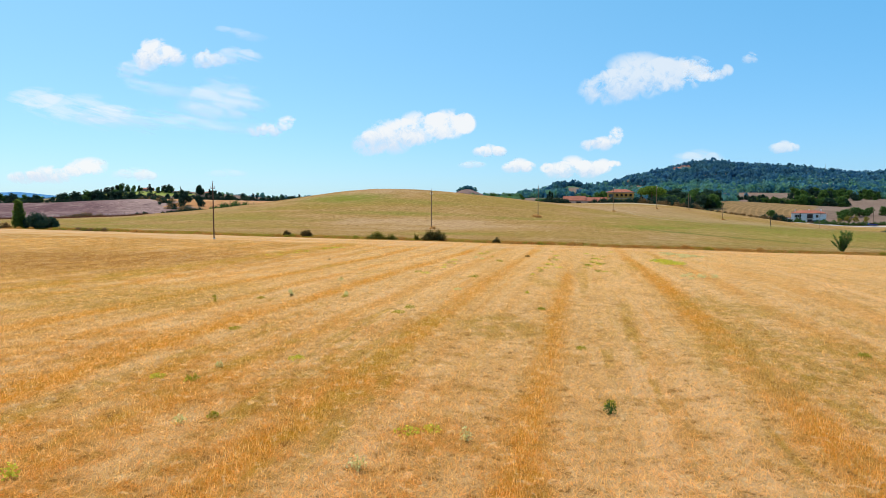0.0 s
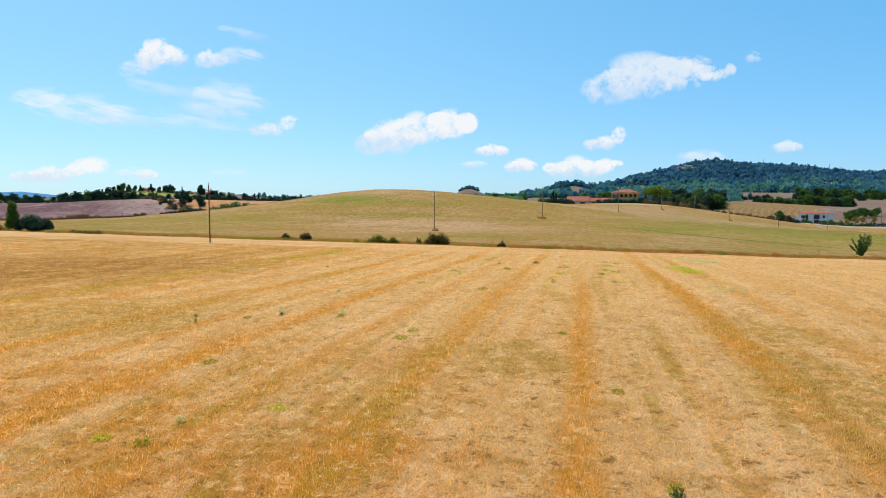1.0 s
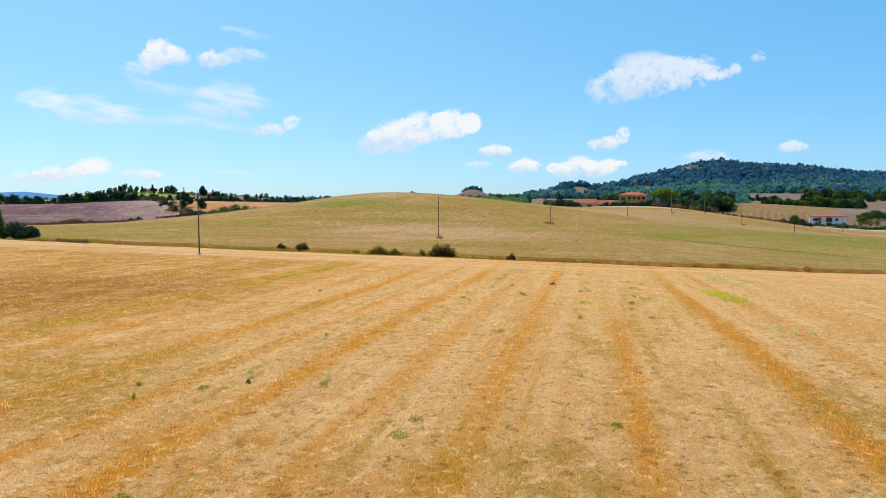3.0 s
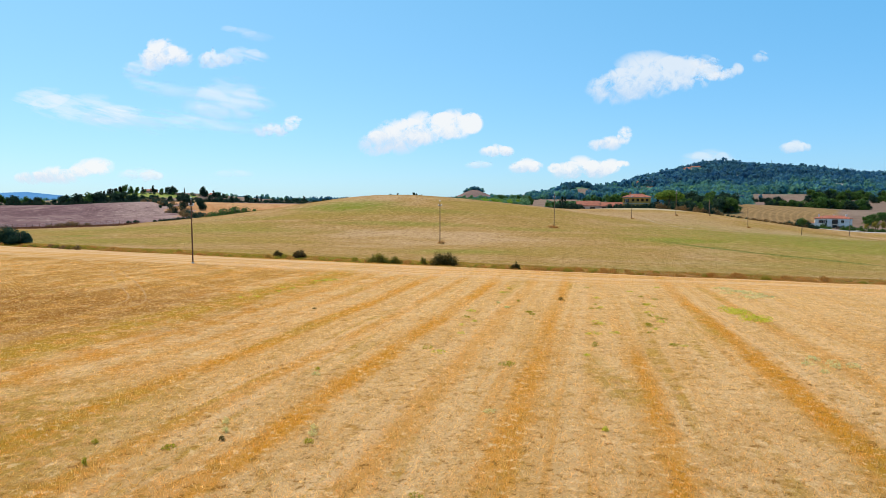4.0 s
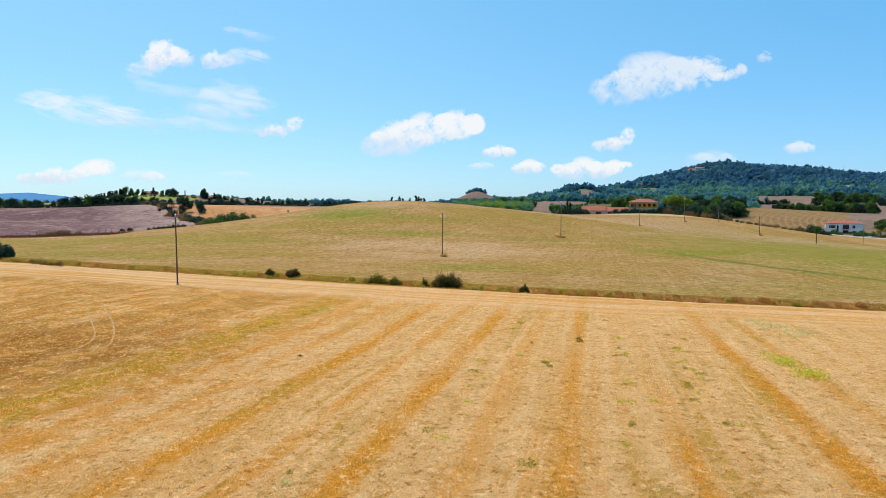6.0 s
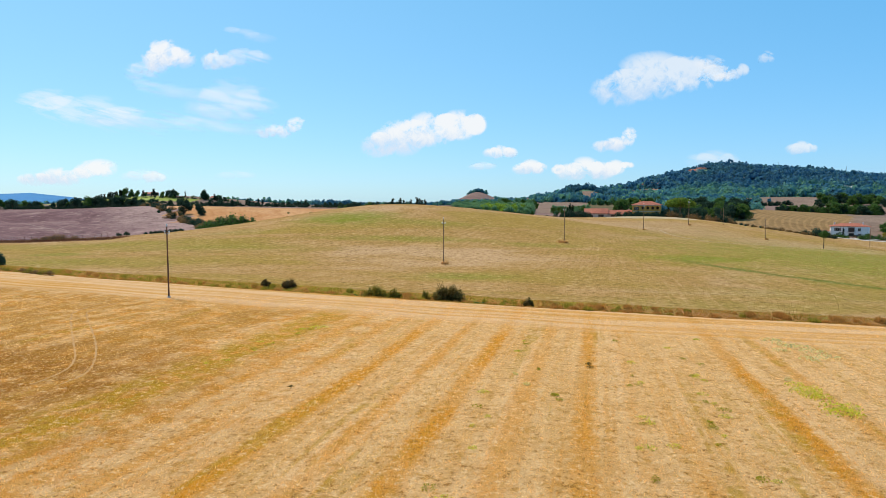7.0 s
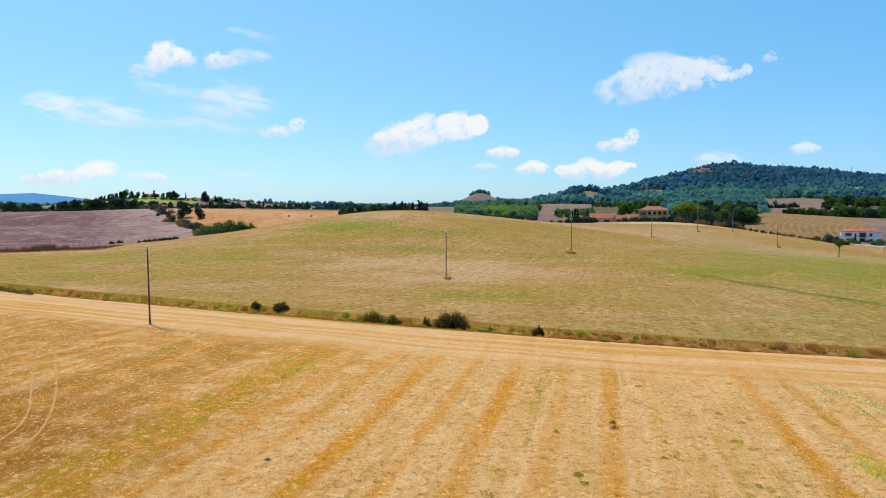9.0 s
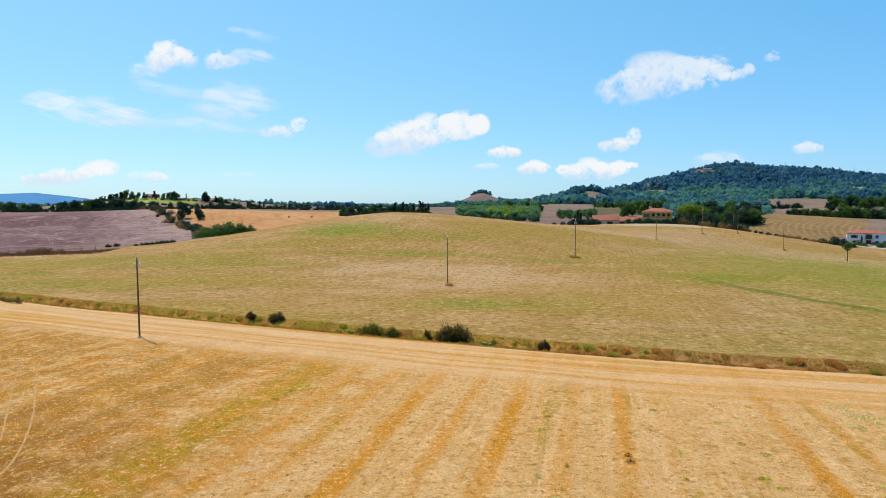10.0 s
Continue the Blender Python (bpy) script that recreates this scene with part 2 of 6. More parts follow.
def hill_grass():
    k = Nodes("mown_hill_grass", 0.95, 0.05)
    x, y, z = k.xyz(k.place)
    # the mower's lines climb the hill more steeply towards its lower side
    u = k.math("ADD", x, 50.0)
    bend = k.math("MULTIPLY", u, k.math("ADD", 0.6, k.math("MULTIPLY", u, k.math("ADD", 0.006, k.math("MULTIPLY", u, 0.000117)))))
    across = k.math("SUBTRACT", y, bend)
    down = k.math("ADD", x, k.math("MULTIPLY", y, 0.5))
    rows = k.vec(k.math("MULTIPLY", across, 0.36), k.math("MULTIPLY", down, 0.03), 0.0)
    swath, patch = k.noise(rows, 1.0, 8, 0.78, 0.25), k.noise(k.scaled(k.place, 0.55, 1.5, 1), 0.024, 6, 0.62, 0.8)
    mid, grain = k.noise(k.place, 0.13, 7, 0.7), k.noise(k.place, 1.1, 7, 0.8)
    c = k.mix(k.ramp(mid, 0.33, 0.67), (0.304, 0.165, 0.047), (0.388, 0.223, 0.085))
    c = k.mix(k.math("MULTIPLY", k.ramp(swath, 0.50, 0.62), 0.48), c, (0.235, 0.140, 0.030))
    c = k.mix(k.math("MULTIPLY", k.ramp(swath, 0.47, 0.36), 0.34), c, (0.500, 0.330, 0.165))
    c = k.mix(k.math("MULTIPLY", k.ramp(patch, 0.48, 0.62), 0.65), c, (0.255, 0.170, 0.020))
    c = k.mix(k.math("MULTIPLY", k.ramp(patch, 0.47, 0.34), 0.7), c, (0.450, 0.278, 0.150))
    green = 0.0
    for cx, cy, rx, ry, strong in GREEN_SPOTS:
        a = k.math("DIVIDE", k.math("SUBTRACT", x, float(cx)), float(rx))
        b = k.math("DIVIDE", k.math("SUBTRACT", y, float(cy)), float(ry))
        r = k.math("SQRT", k.math("ADD", k.math("MULTIPLY", a, a), k.math("MULTIPLY", b, b)))
        green = k.math("MAXIMUM", green, k.math("MULTIPLY", k.ramp(k.math("ADD", r, k.math("MULTIPLY", k.math("SUBTRACT", mid, 0.5), 1.6)), 1.5, 0.2), strong))
    c = k.mix(k.math("MULTIPLY", green, k.math("ADD", 0.5, k.math("MULTIPLY", k.ramp(swath, 0.38, 0.52), 0.5))), c, (0.172, 0.178, 0.015))
    # dusty ground on the shoulder below the villa
    dust = 0.0
    for cx, cy, rx, ry in ((84, 250, 26, 28), (104, 226, 22, 16)):
        a = k.math("DIVIDE", k.math("SUBTRACT", x, float(cx)), float(rx))
        b = k.math("DIVIDE", k.math("SUBTRACT", y, float(cy)), float(ry))
        r = k.math("SQRT", k.math("ADD", k.math("MULTIPLY", a, a), k.math("MULTIPLY", b, b)))
        dust = k.math("MAXIMUM", dust, k.ramp(k.math("ADD", r, k.math("MULTIPLY", k.math("SUBTRACT", mid, 0.5), 1.4)), 1.2, 0.5))
    c = k.mix(k.math("MULTIPLY", dust, 0.42), c, (0.40, 0.26, 0.145))
    # the green seam, where water runs off to the lower side
    seam = k.math("ABSOLUTE", k.math("SUBTRACT", k.math("ADD", y, k.math("MULTIPLY", x, 1.6)), k.math("ADD", 225.0, k.math("MULTIPLY", patch, 16.0))))
    seam = k.math("MULTIPLY", k.ramp(k.math("ADD", seam, k.math("MULTIPLY", k.math("SUBTRACT", mid, 0.5), 9.0)), 4.6, 0.4), k.ramp(x, 46.0, 54.0))
    c = k.mix(k.math("MULTIPLY", seam, 0.85), c, (0.095, 0.120, 0.014))
    c = k.mix(k.math("MULTIPLY", k.ramp(grain, 0.5, 0.37), 0.85), c, (0.135, 0.076, 0.018))
    c = k.mix(k.math("MULTIPLY", k.ramp(grain, 0.54, 0.64), 0.6), c, (0.60, 0.40, 0.20))
    k.bump(grain, 0.6, 0.25)
    return k.done(c)


def ploughed(name, c1, c2, c3, rib=0.0, pale=None, clods=0.35):
    k = Nodes(name, 0.95, 0.05)
    x, y, z = k.xyz(k.place)
    bend = k.math("MULTIPLY", k.noise(k.place, 0.006, 2), 60.0)
    rows = k.vec(k.math("MULTIPLY", k.math("ADD", k.math("ADD", x, bend), k.math("MULTIPLY", y, 0.35)), 0.14), k.math("MULTIPLY", y, 0.015), 0.0)
    furrow, patch = k.noise(rows, 1.0, 5, 0.65), k.noise(k.place, 0.012, 6, 0.6, 0.8)
    grain, mid = k.noise(k.place, clods, 7, 0.78), k.noise(k.scaled(k.place, 1, 0.45, 1), 0.09, 7, 0.7, 0.8)
    c = k.mix(k.ramp(patch, 0.4, 0.6), c1, c2)
    c = k.mix(k.math("MULTIPLY", k.ramp(furrow, 0.48, 0.62), 0.6), c, c3)
    c = k.mix(k.math("MULTIPLY", k.ramp(mid, 0.56, 0.68), 0.6), c, c3)
    if rib:
        w = k.n.new("ShaderNodeTexWave")
        w.wave_type, w.rings_direction = "RINGS", "Z"
        w.inputs["Scale"].default_value, w.inputs["Distortion"].default_value = rib, 2.5
        w.inputs["Detail"].default_value, w.inputs["Detail Scale"].default_value = 2.0, 0.35
        ring_at = k.n.new("ShaderNodeVectorMath")
        k.set(ring_at.inputs[0], k.place)
        ring_at.inputs[1].default_value = (-330.0, -300.0, 0.0)
        k.l.new(ring_at.outputs[0], w.inputs["Vector"])
        c = k.mix(k.math("MULTIPLY", k.ramp(w.outputs["Fac"], 0.5, 0.95), 0.5), c, tuple(v * 1.55 for v in c1))
    if pale:
        # drier, paler clods towards the hedge, and in worn places
        near = k.ramp(k.math("ADD", x, k.math("MULTIPLY", y, 0.63)), 10.0, 95.0)
        dry = k.math("MAXIMUM", k.math("MULTIPLY", near, 0.85), k.math("MULTIPLY", k.ramp(k.noise(k.place, 0.02, 5, 0.65), 0.54, 0.66), 0.6))
        c = k.mix(k.math("MULTIPLY", dry, k.ramp(mid, 0.30, 0.55)), c, pale)
        lump = k.noise(k.place, 0.22, 6, 0.75, 0.6)
        c = k.mix(k.math("MULTIPLY", k.ramp(lump, 0.54, 0.64), 0.6), c, tuple(v * 0.55 for v in c1))
        c = k.mix(k.math("MULTIPLY", k.ramp(lump, 0.46, 0.37), 0.55), c, tuple(v * 1.1 for v in pale))
    c = k.mix(k.math("MULTIPLY", k.ramp(grain, 0.52, 0.36), 0.55), c, tuple(v * 0.5 for v in c1))
    c = k.mix(k.math("MULTIPLY", k.ramp(grain, 0.55, 0.68), 0.45), c, tuple(min(1.0, v * 1.35) for v in c2))
    k.bump(grain, 0.8, 0.4)
    return k.done(c)


def verge_ground():
    k = Nodes("verge_dry_grass", 0.95, 0.05)
    a, g = k.noise(k.place, 0.35, 5, 0.6), k.noise(k.place, 4.0, 6, 0.7)
    c = k.mix(k.ramp(a, 0.42, 0.58), (0.45, 0.215, 0.055), (0.30, 0.20, 0.03))
    edge = k.n.new("ShaderNodeAttribute")
    edge.attribute_name = "from_ditch"
    far_side = k.math("MULTIPLY", k.ramp(edge.outputs["Fac"], 3.2, 4.2), k.ramp(a, 0.42, 0.58))
    c = k.mix(k.math("MULTIPLY", far_side, 0.75), c, (0.25, 0.215, 0.018))
    bank = k.math("MULTIPLY", k.math("MULTIPLY", k.ramp(k.xyz(k.place)[0], 12.0, 28.0), k.ramp(g, 0.42, 0.56)), k.ramp(edge.outputs["Fac"], 1.8, 3.0))
    c = k.mix(k.math("MULTIPLY", bank, 0.6), c, (0.30, 0.18, 0.105))
    c = k.mix(k.math("MULTIPLY", k.ramp(g, 0.5, 0.3), 0.6), c, (0.12, 0.075, 0.025))
    k.bump(g, 0.8, 0.2)
    return k.done(c)


def leaves(name, dark, light, share=0.35):
    k = Nodes(name, 0.7, 0.08)
    r = k.geo.outputs["Random Per Island"]
    tone = k.n.new("ShaderNodeObjectInfo").outputs["Random"]
    c = k.mix(k.ramp(r, 0.0, 1.0, False), dark, light)
    c = k.mix(k.math("MULTIPLY", tone, 0.45), c, tuple(v * 0.7 for v in dark))
    k.thin(k.mix(0.5, c, light), share)
    return k.done(c)


def woodland():
    """Far woods: crowns of many tones, in drifts, bluer on the heights; distance haze is in the colours."""
    k = Nodes("hazed_wood_canopy", 0.9, 0.05)
    r = k.geo.outputs["Random Per Island"]
    x, y, z = k.xyz(k.place)
    drift, stand_, crown = k.noise(k.place, 0.008, 4, 0.6), k.noise(k.place, 0.028, 3, 0.6), k.noise(k.place, 0.085, 2, 0.5)
    # distance haze is painted in: all crown tones are shifted towards blue
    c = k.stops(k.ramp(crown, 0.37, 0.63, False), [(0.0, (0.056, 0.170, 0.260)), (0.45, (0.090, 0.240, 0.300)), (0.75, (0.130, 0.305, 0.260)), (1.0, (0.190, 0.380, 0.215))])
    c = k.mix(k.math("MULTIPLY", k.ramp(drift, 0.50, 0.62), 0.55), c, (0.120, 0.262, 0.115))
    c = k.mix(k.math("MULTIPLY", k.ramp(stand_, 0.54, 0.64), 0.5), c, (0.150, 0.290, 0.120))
    # darker and bluer towards the ridge, haze put into the colour again
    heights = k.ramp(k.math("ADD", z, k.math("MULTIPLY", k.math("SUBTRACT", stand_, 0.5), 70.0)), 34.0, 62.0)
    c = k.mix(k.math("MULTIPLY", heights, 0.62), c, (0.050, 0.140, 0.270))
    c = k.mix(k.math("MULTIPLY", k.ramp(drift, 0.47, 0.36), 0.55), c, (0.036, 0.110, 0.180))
    c = k.mix(k.math("MULTIPLY", k.ramp(r, 0.4, 0.0, False), 0.2), c, (0.018, 0.052, 0.080))
    k.thin(c, 0.48)
    return k.done(c)


M_FIELD, M_STALK, M_HILL, M_VERGE = stubble_ground(), straw_blade(), hill_grass(), verge_ground()
M_FAR = ploughed("far_tan_field", (0.190, 0.124, 0.092), (0.230, 0.156, 0.114), (0.145, 0.096, 0.070))
M_SLOPE = ploughed("olive_hillside", (0.115, 0.088, 0.045), (0.145, 0.110, 0.056), (0.085, 0.070, 0.032))
M_SCRUB = plain("brown_scrub_strip", (0.15, 0.07, 0.03), (0.23, 0.12, 0.05), 0.5, 0.95, 0.8)
M_DUST = plain("pale_trodden_ground", (0.353, 0.252, 0.134), (0.403, 0.302, 0.176), 0.25, 0.95)
M_PURPLE = ploughed("far_turned_earth", (0.180, 0.112, 0.096), (0.215, 0.140, 0.116), (0.138, 0.082, 0.070))
M_PLOUGH = ploughed("ploughed_earth", (0.132, 0.066, 0.068), (0.210, 0.122, 0.115), (0.105, 0.050, 0.052), pale=(0.375, 0.255, 0.215), clods=0.6)
M_ORANGE = ploughed("cut_orange_field", (0.42, 0.195, 0.075), (0.46, 0.245, 0.11), (0.35, 0.15, 0.05))
M_RIBBED = ploughed("ribbed_straw_field", (0.215, 0.127, 0.052), (0.245, 0.150, 0.064), (0.165, 0.094, 0.038), rib=0.085)
M_MEADOW = ploughed("green_meadow", (0.218, 0.252, 0.050), (0.286, 0.294, 0.076), (0.168, 0.202, 0.042))
M_YARD = plain("gravel_yard", (0.38, 0.27, 0.16), (0.46, 0.34, 0.22), 0.3, 0.95)
M_FLOOR = plain("wood_floor", (0.05, 0.12, 0.075), (0.09, 0.16, 0.08), 0.05, 0.95)
# the ridge's blue is distance haze, painted as its base colour
M_HAZE_RIDGE = plain("haze_blue_ridge", (0.03, 0.16, 0.34), (0.04, 0.18, 0.38), 0.004, 0.95)
# bluer leaf for far oaks and hedges, with distance haze in its colour
M_DARK_LEAF = leaves("hazed_dark_leaf", (0.013, 0.034, 0.028), (0.055, 0.100, 0.052))
M_BROOM_LEAF = leaves("broom_leaf", (0.060, 0.048, 0.014), (0.22, 0.160, 0.042), 0.45)
M_WEED_LEAF = leaves("weed_leaf", (0.28, 0.27, 0.022), (0.52, 0.46, 0.05), 0.65)
M_FRESH_LEAF = leaves("fresh_weed_leaf", (0.46, 0.46, 0.04), (0.82, 0.74, 0.10), 0.65)
M_GREEN_LEAF = leaves("green_leaf", (0.036, 0.085, 0.022), (0.125, 0.205, 0.042), 0.45)
M_BRIGHT_LEAF = leaves("bright_leaf", (0.15, 0.25, 0.025), (0.36, 0.48, 0.06))
M_OLIVE_LEAF = leaves("olive_leaf", (0.14, 0.115, 0.018), (0.38, 0.31, 0.05), 0.5)
M_PALE_LEAF = leaves("grey_green_leaf", (0.58, 0.53, 0.16), (0.92, 0.82, 0.42), 0.6)
M_CYPRESS = leaves("cypress_leaf", (0.012, 0.026, 0.016), (0.03, 0.05, 0.026))
M_DRY_LEAF = leaves("dry_brown_leaf", (0.17, 0.095, 0.035), (0.34, 0.20, 0.08))
M_GROVE_LEAF = leaves("grove_leaf", (0.095, 0.215, 0.115), (0.215, 0.370, 0.150), 0.45)
M_BROWN_LEAF = leaves("brown_green_leaf", (0.075, 0.048, 0.016), (0.22, 0.140, 0.045), 0.45)
M_HAZED_WOOD = woodland()
M_BARK = plain("bark", (0.10, 0.07, 0.045), (0.16, 0.12, 0.08), 3.0, 0.95, 0.6)
M_POLE = plain("tarred_pole_wood", (0.13, 0.062, 0.04), (0.20, 0.105, 0.07), 1.5, 0.9, 0.4, 0.0, 0.08)
M_CONCRETE = plain("weathered_concrete", (0.42, 0.38, 0.33), (0.52, 0.47, 0.40), 2.0, 0.9)
M_CERAMIC = plain("white_ceramic", (0.78, 0.76, 0.72), (0.85, 0.83, 0.80), 4.0, 0.25, 0.0, 0.0, 0.5)
M_STEEL = plain("galvanised_steel", (0.35, 0.35, 0.35), (0.45, 0.45, 0.45), 3.0, 0.5, 0.1, 0.8)
M_OCHRE = plain("ochre_plaster", (0.50, 0.255, 0.055), (0.58, 0.31, 0.08), 0.6, 0.9)
M_WHITE = plain("white_plaster", (0.74, 0.70, 0.68), (0.82, 0.79, 0.76), 0.6, 0.9)
M_PINK = plain("faded_brick_plaster", (0.50, 0.31, 0.24), (0.60, 0.42, 0.34), 0.6, 0.9)
M_TILE = plain("terracotta_tile", (0.31, 0.092, 0.055), (0.41, 0.145, 0.085), 1.2, 0.85, 0.5)
M_SHUTTER = plain("dark_wood_shutter", (0.06, 0.03, 0.02), (0.09, 0.045, 0.03), 3.0, 0.6)
M_GLASS = plain("dark_window_glass", (0.02, 0.025, 0.03), (0.03, 0.035, 0.04), 1.0, 0.08, 0.0, 0.0, 0.6)
M_IRON = plain("dark_iron", (0.03, 0.03, 0.032), (0.05, 0.05, 0.05), 4.0, 0.5, 0.1, 0.6)
M_ROAD = plain("pale_gravel_road", (0.55, 0.50, 0.43), (0.64, 0.59, 0.51), 0.4, 0.95)
M_ROCK = plain("bare_pale_rock", (0.50, 0.44, 0.38), (0.60, 0.54, 0.47), 0.05, 0.95)
M_CAR_DARK = plain("black_car_paint", (0.015, 0.015, 0.018), (0.02, 0.02, 0.025), 1.0, 0.25, 0.0, 0.3, 0.6)
M_CAR_BLUE = plain("blue_car_paint", (0.02, 0.06, 0.22), (0.03, 0.07, 0.26), 1.0, 0.25, 0.0, 0.3, 0.6)
M_RUBBER = plain("tyre_rubber", (0.02, 0.02, 0.02), (0.03, 0.03, 0.03), 6.0, 0.9)
M_HAY = plain("straw_bale", (0.50, 0.34, 0.13), (0.60, 0.43, 0.19), 2.0, 0.95, 0.6)


def cloud_stuff(name, seed, lobes, wisp, dense):
    """Glowing vapour, its sunlight painted in: lobes that run together, crisp and frayed above, thinning below; veils
    are combed into slanting streaks.
    """
    k = Nodes(name)
    gen = k.n.new("ShaderNodeTexCoord")
    px, py, pz = k.xyz(gen.outputs["Object"])
    if wisp:
        along = k.math("SUBTRACT", k.math("MULTIPLY", px, 0.97), k.math("MULTIPLY", pz, 0.24))
        across = k.math("ADD", k.math("MULTIPLY", px, 0.24), k.math("MULTIPLY", pz, 0.97))
        at = k.vec(k.math("ADD", k.math("MULTIPLY", along, 0.28), seed * 137.0), seed * 61.0, k.math("MULTIPLY", across, 1.7))
    else:
        at = k.vec(k.math("ADD", px, seed * 137.0), seed * 61.0, pz)
    fine, puff = k.noise(at, 0.034, 9, 0.66, 0.5), k.noise(at, 0.017, 4, 0.55, 0.3)
    u, v, z = k.xyz(gen.outputs["UV"])
    body = 0.0
    for lu, lv, ru, rv in lobes:
        du, dv = k.math("DIVIDE", k.math("SUBTRACT", u, lu), ru), k.math("DIVIDE", k.math("SUBTRACT", v, lv), rv)
        f = k.math("SUBTRACT", 1.0, k.math("ADD", k.math("MULTIPLY", du, du), k.math("MULTIPLY", dv, dv)), True)
        body = k.math("ADD", body, k.math("POWER", f, 0.7))
    rim = k.ramp(body, 0.0, 1.3 if wisp else 0.9)
    fray = k.math("ADD", k.math("MULTIPLY", k.math("SUBTRACT", fine, 0.5), 2.3 if wisp else 2.1), k.math("MULTIPLY", k.math("SUBTRACT", puff, 0.5), 1.8 if wisp else 2.1))
    body = k.math("ADD", k.math("MULTIPLY", k.math("MINIMUM", body, 1.1), 0.85), fray)
    # the underside melts away
    soft = k.math("ADD", 1.1 if wisp else 0.70, k.math("MULTIPLY", k.ramp(v, 0.75, 0.05), 0.6))
    a = k.math("DIVIDE", k.math("SUBTRACT", body, 0.32 if wisp else 0.2), soft, True)
    a = k.math("MULTIPLY", k.math("MULTIPLY", a, k.math("SUBTRACT", 2.0, a)), rim)
    a = k.math("MULTIPLY", a, dense)
    # white lit tops and bluish shaded undersides are painted into the glow
    lit = k.math("ADD", v, k.math("MULTIPLY", k.math("SUBTRACT", fine, 0.5), 0.9))
    tone = k.mix(k.ramp(lit, 0.2, 0.62), (0.74, 0.83, 0.97), (1.0, 1.0, 1.0))
    glow, clear, both = k.n.new("ShaderNodeEmission"), k.n.new("ShaderNodeBsdfTransparent"), k.n.new("ShaderNodeMixShader")
    k.set(glow.inputs[0], tone)
    glow.inputs[1].default_value = 0.98
    k.l.new(a, both.inputs[0])
    k.l.new(clear.outputs[0], both.inputs[1])
    k.l.new(glow.outputs[0], both.inputs[2])
    k.l.new(both.outputs[0], k.n["Material Output"].inputs["Surface"])
    return k.m


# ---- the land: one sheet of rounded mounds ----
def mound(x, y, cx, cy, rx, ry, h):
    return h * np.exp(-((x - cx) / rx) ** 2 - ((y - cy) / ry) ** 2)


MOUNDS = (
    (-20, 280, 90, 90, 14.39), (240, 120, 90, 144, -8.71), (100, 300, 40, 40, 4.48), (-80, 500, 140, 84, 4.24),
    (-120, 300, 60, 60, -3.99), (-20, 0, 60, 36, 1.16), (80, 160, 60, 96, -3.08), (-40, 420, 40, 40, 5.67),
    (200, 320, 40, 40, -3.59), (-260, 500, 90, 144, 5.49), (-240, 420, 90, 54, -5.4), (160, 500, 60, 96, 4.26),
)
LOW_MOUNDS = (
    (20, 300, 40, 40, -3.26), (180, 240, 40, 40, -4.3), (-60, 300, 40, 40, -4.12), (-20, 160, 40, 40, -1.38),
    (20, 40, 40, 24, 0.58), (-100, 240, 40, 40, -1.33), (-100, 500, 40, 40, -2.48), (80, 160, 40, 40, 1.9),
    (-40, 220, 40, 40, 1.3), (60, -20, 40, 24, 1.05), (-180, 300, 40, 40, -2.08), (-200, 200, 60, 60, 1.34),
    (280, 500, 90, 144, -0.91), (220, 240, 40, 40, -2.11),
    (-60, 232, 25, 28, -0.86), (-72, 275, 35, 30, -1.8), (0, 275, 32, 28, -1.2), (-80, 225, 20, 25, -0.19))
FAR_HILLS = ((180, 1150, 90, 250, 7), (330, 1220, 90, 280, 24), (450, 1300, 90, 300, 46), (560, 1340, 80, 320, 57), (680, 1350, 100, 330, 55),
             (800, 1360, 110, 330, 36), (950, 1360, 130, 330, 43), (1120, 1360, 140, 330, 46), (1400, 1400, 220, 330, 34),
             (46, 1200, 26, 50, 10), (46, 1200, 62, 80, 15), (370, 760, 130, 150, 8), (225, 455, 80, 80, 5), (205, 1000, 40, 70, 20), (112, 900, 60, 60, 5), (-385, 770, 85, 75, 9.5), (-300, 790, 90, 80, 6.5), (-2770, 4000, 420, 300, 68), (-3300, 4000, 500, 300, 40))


def ditch_line(x):
    return 88.5 + 8 * np.log1p(np.exp(-(x - 14) * 0.05)) - 0.27 * np.log1p(np.exp((x + 20) / 8))


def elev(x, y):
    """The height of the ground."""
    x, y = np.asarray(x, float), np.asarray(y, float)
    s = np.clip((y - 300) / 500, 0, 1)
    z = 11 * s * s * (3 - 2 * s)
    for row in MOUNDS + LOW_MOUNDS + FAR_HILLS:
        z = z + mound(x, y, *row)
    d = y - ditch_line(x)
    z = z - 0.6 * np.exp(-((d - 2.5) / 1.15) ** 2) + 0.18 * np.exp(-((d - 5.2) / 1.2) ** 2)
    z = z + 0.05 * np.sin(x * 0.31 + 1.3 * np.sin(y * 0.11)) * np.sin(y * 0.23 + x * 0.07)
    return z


def fence_line(x):
    """Where the mown hill ends."""
    return np.interp(x, (-400, -130, -100, -84, -62, -58, 40, 48, 108, 120, 165, 175, 190, 212, 260, 420), (200, 202, 213, 216, 285, 340, 345, 298, 298, 303, 284, 298, 293, 287, 274, 232))


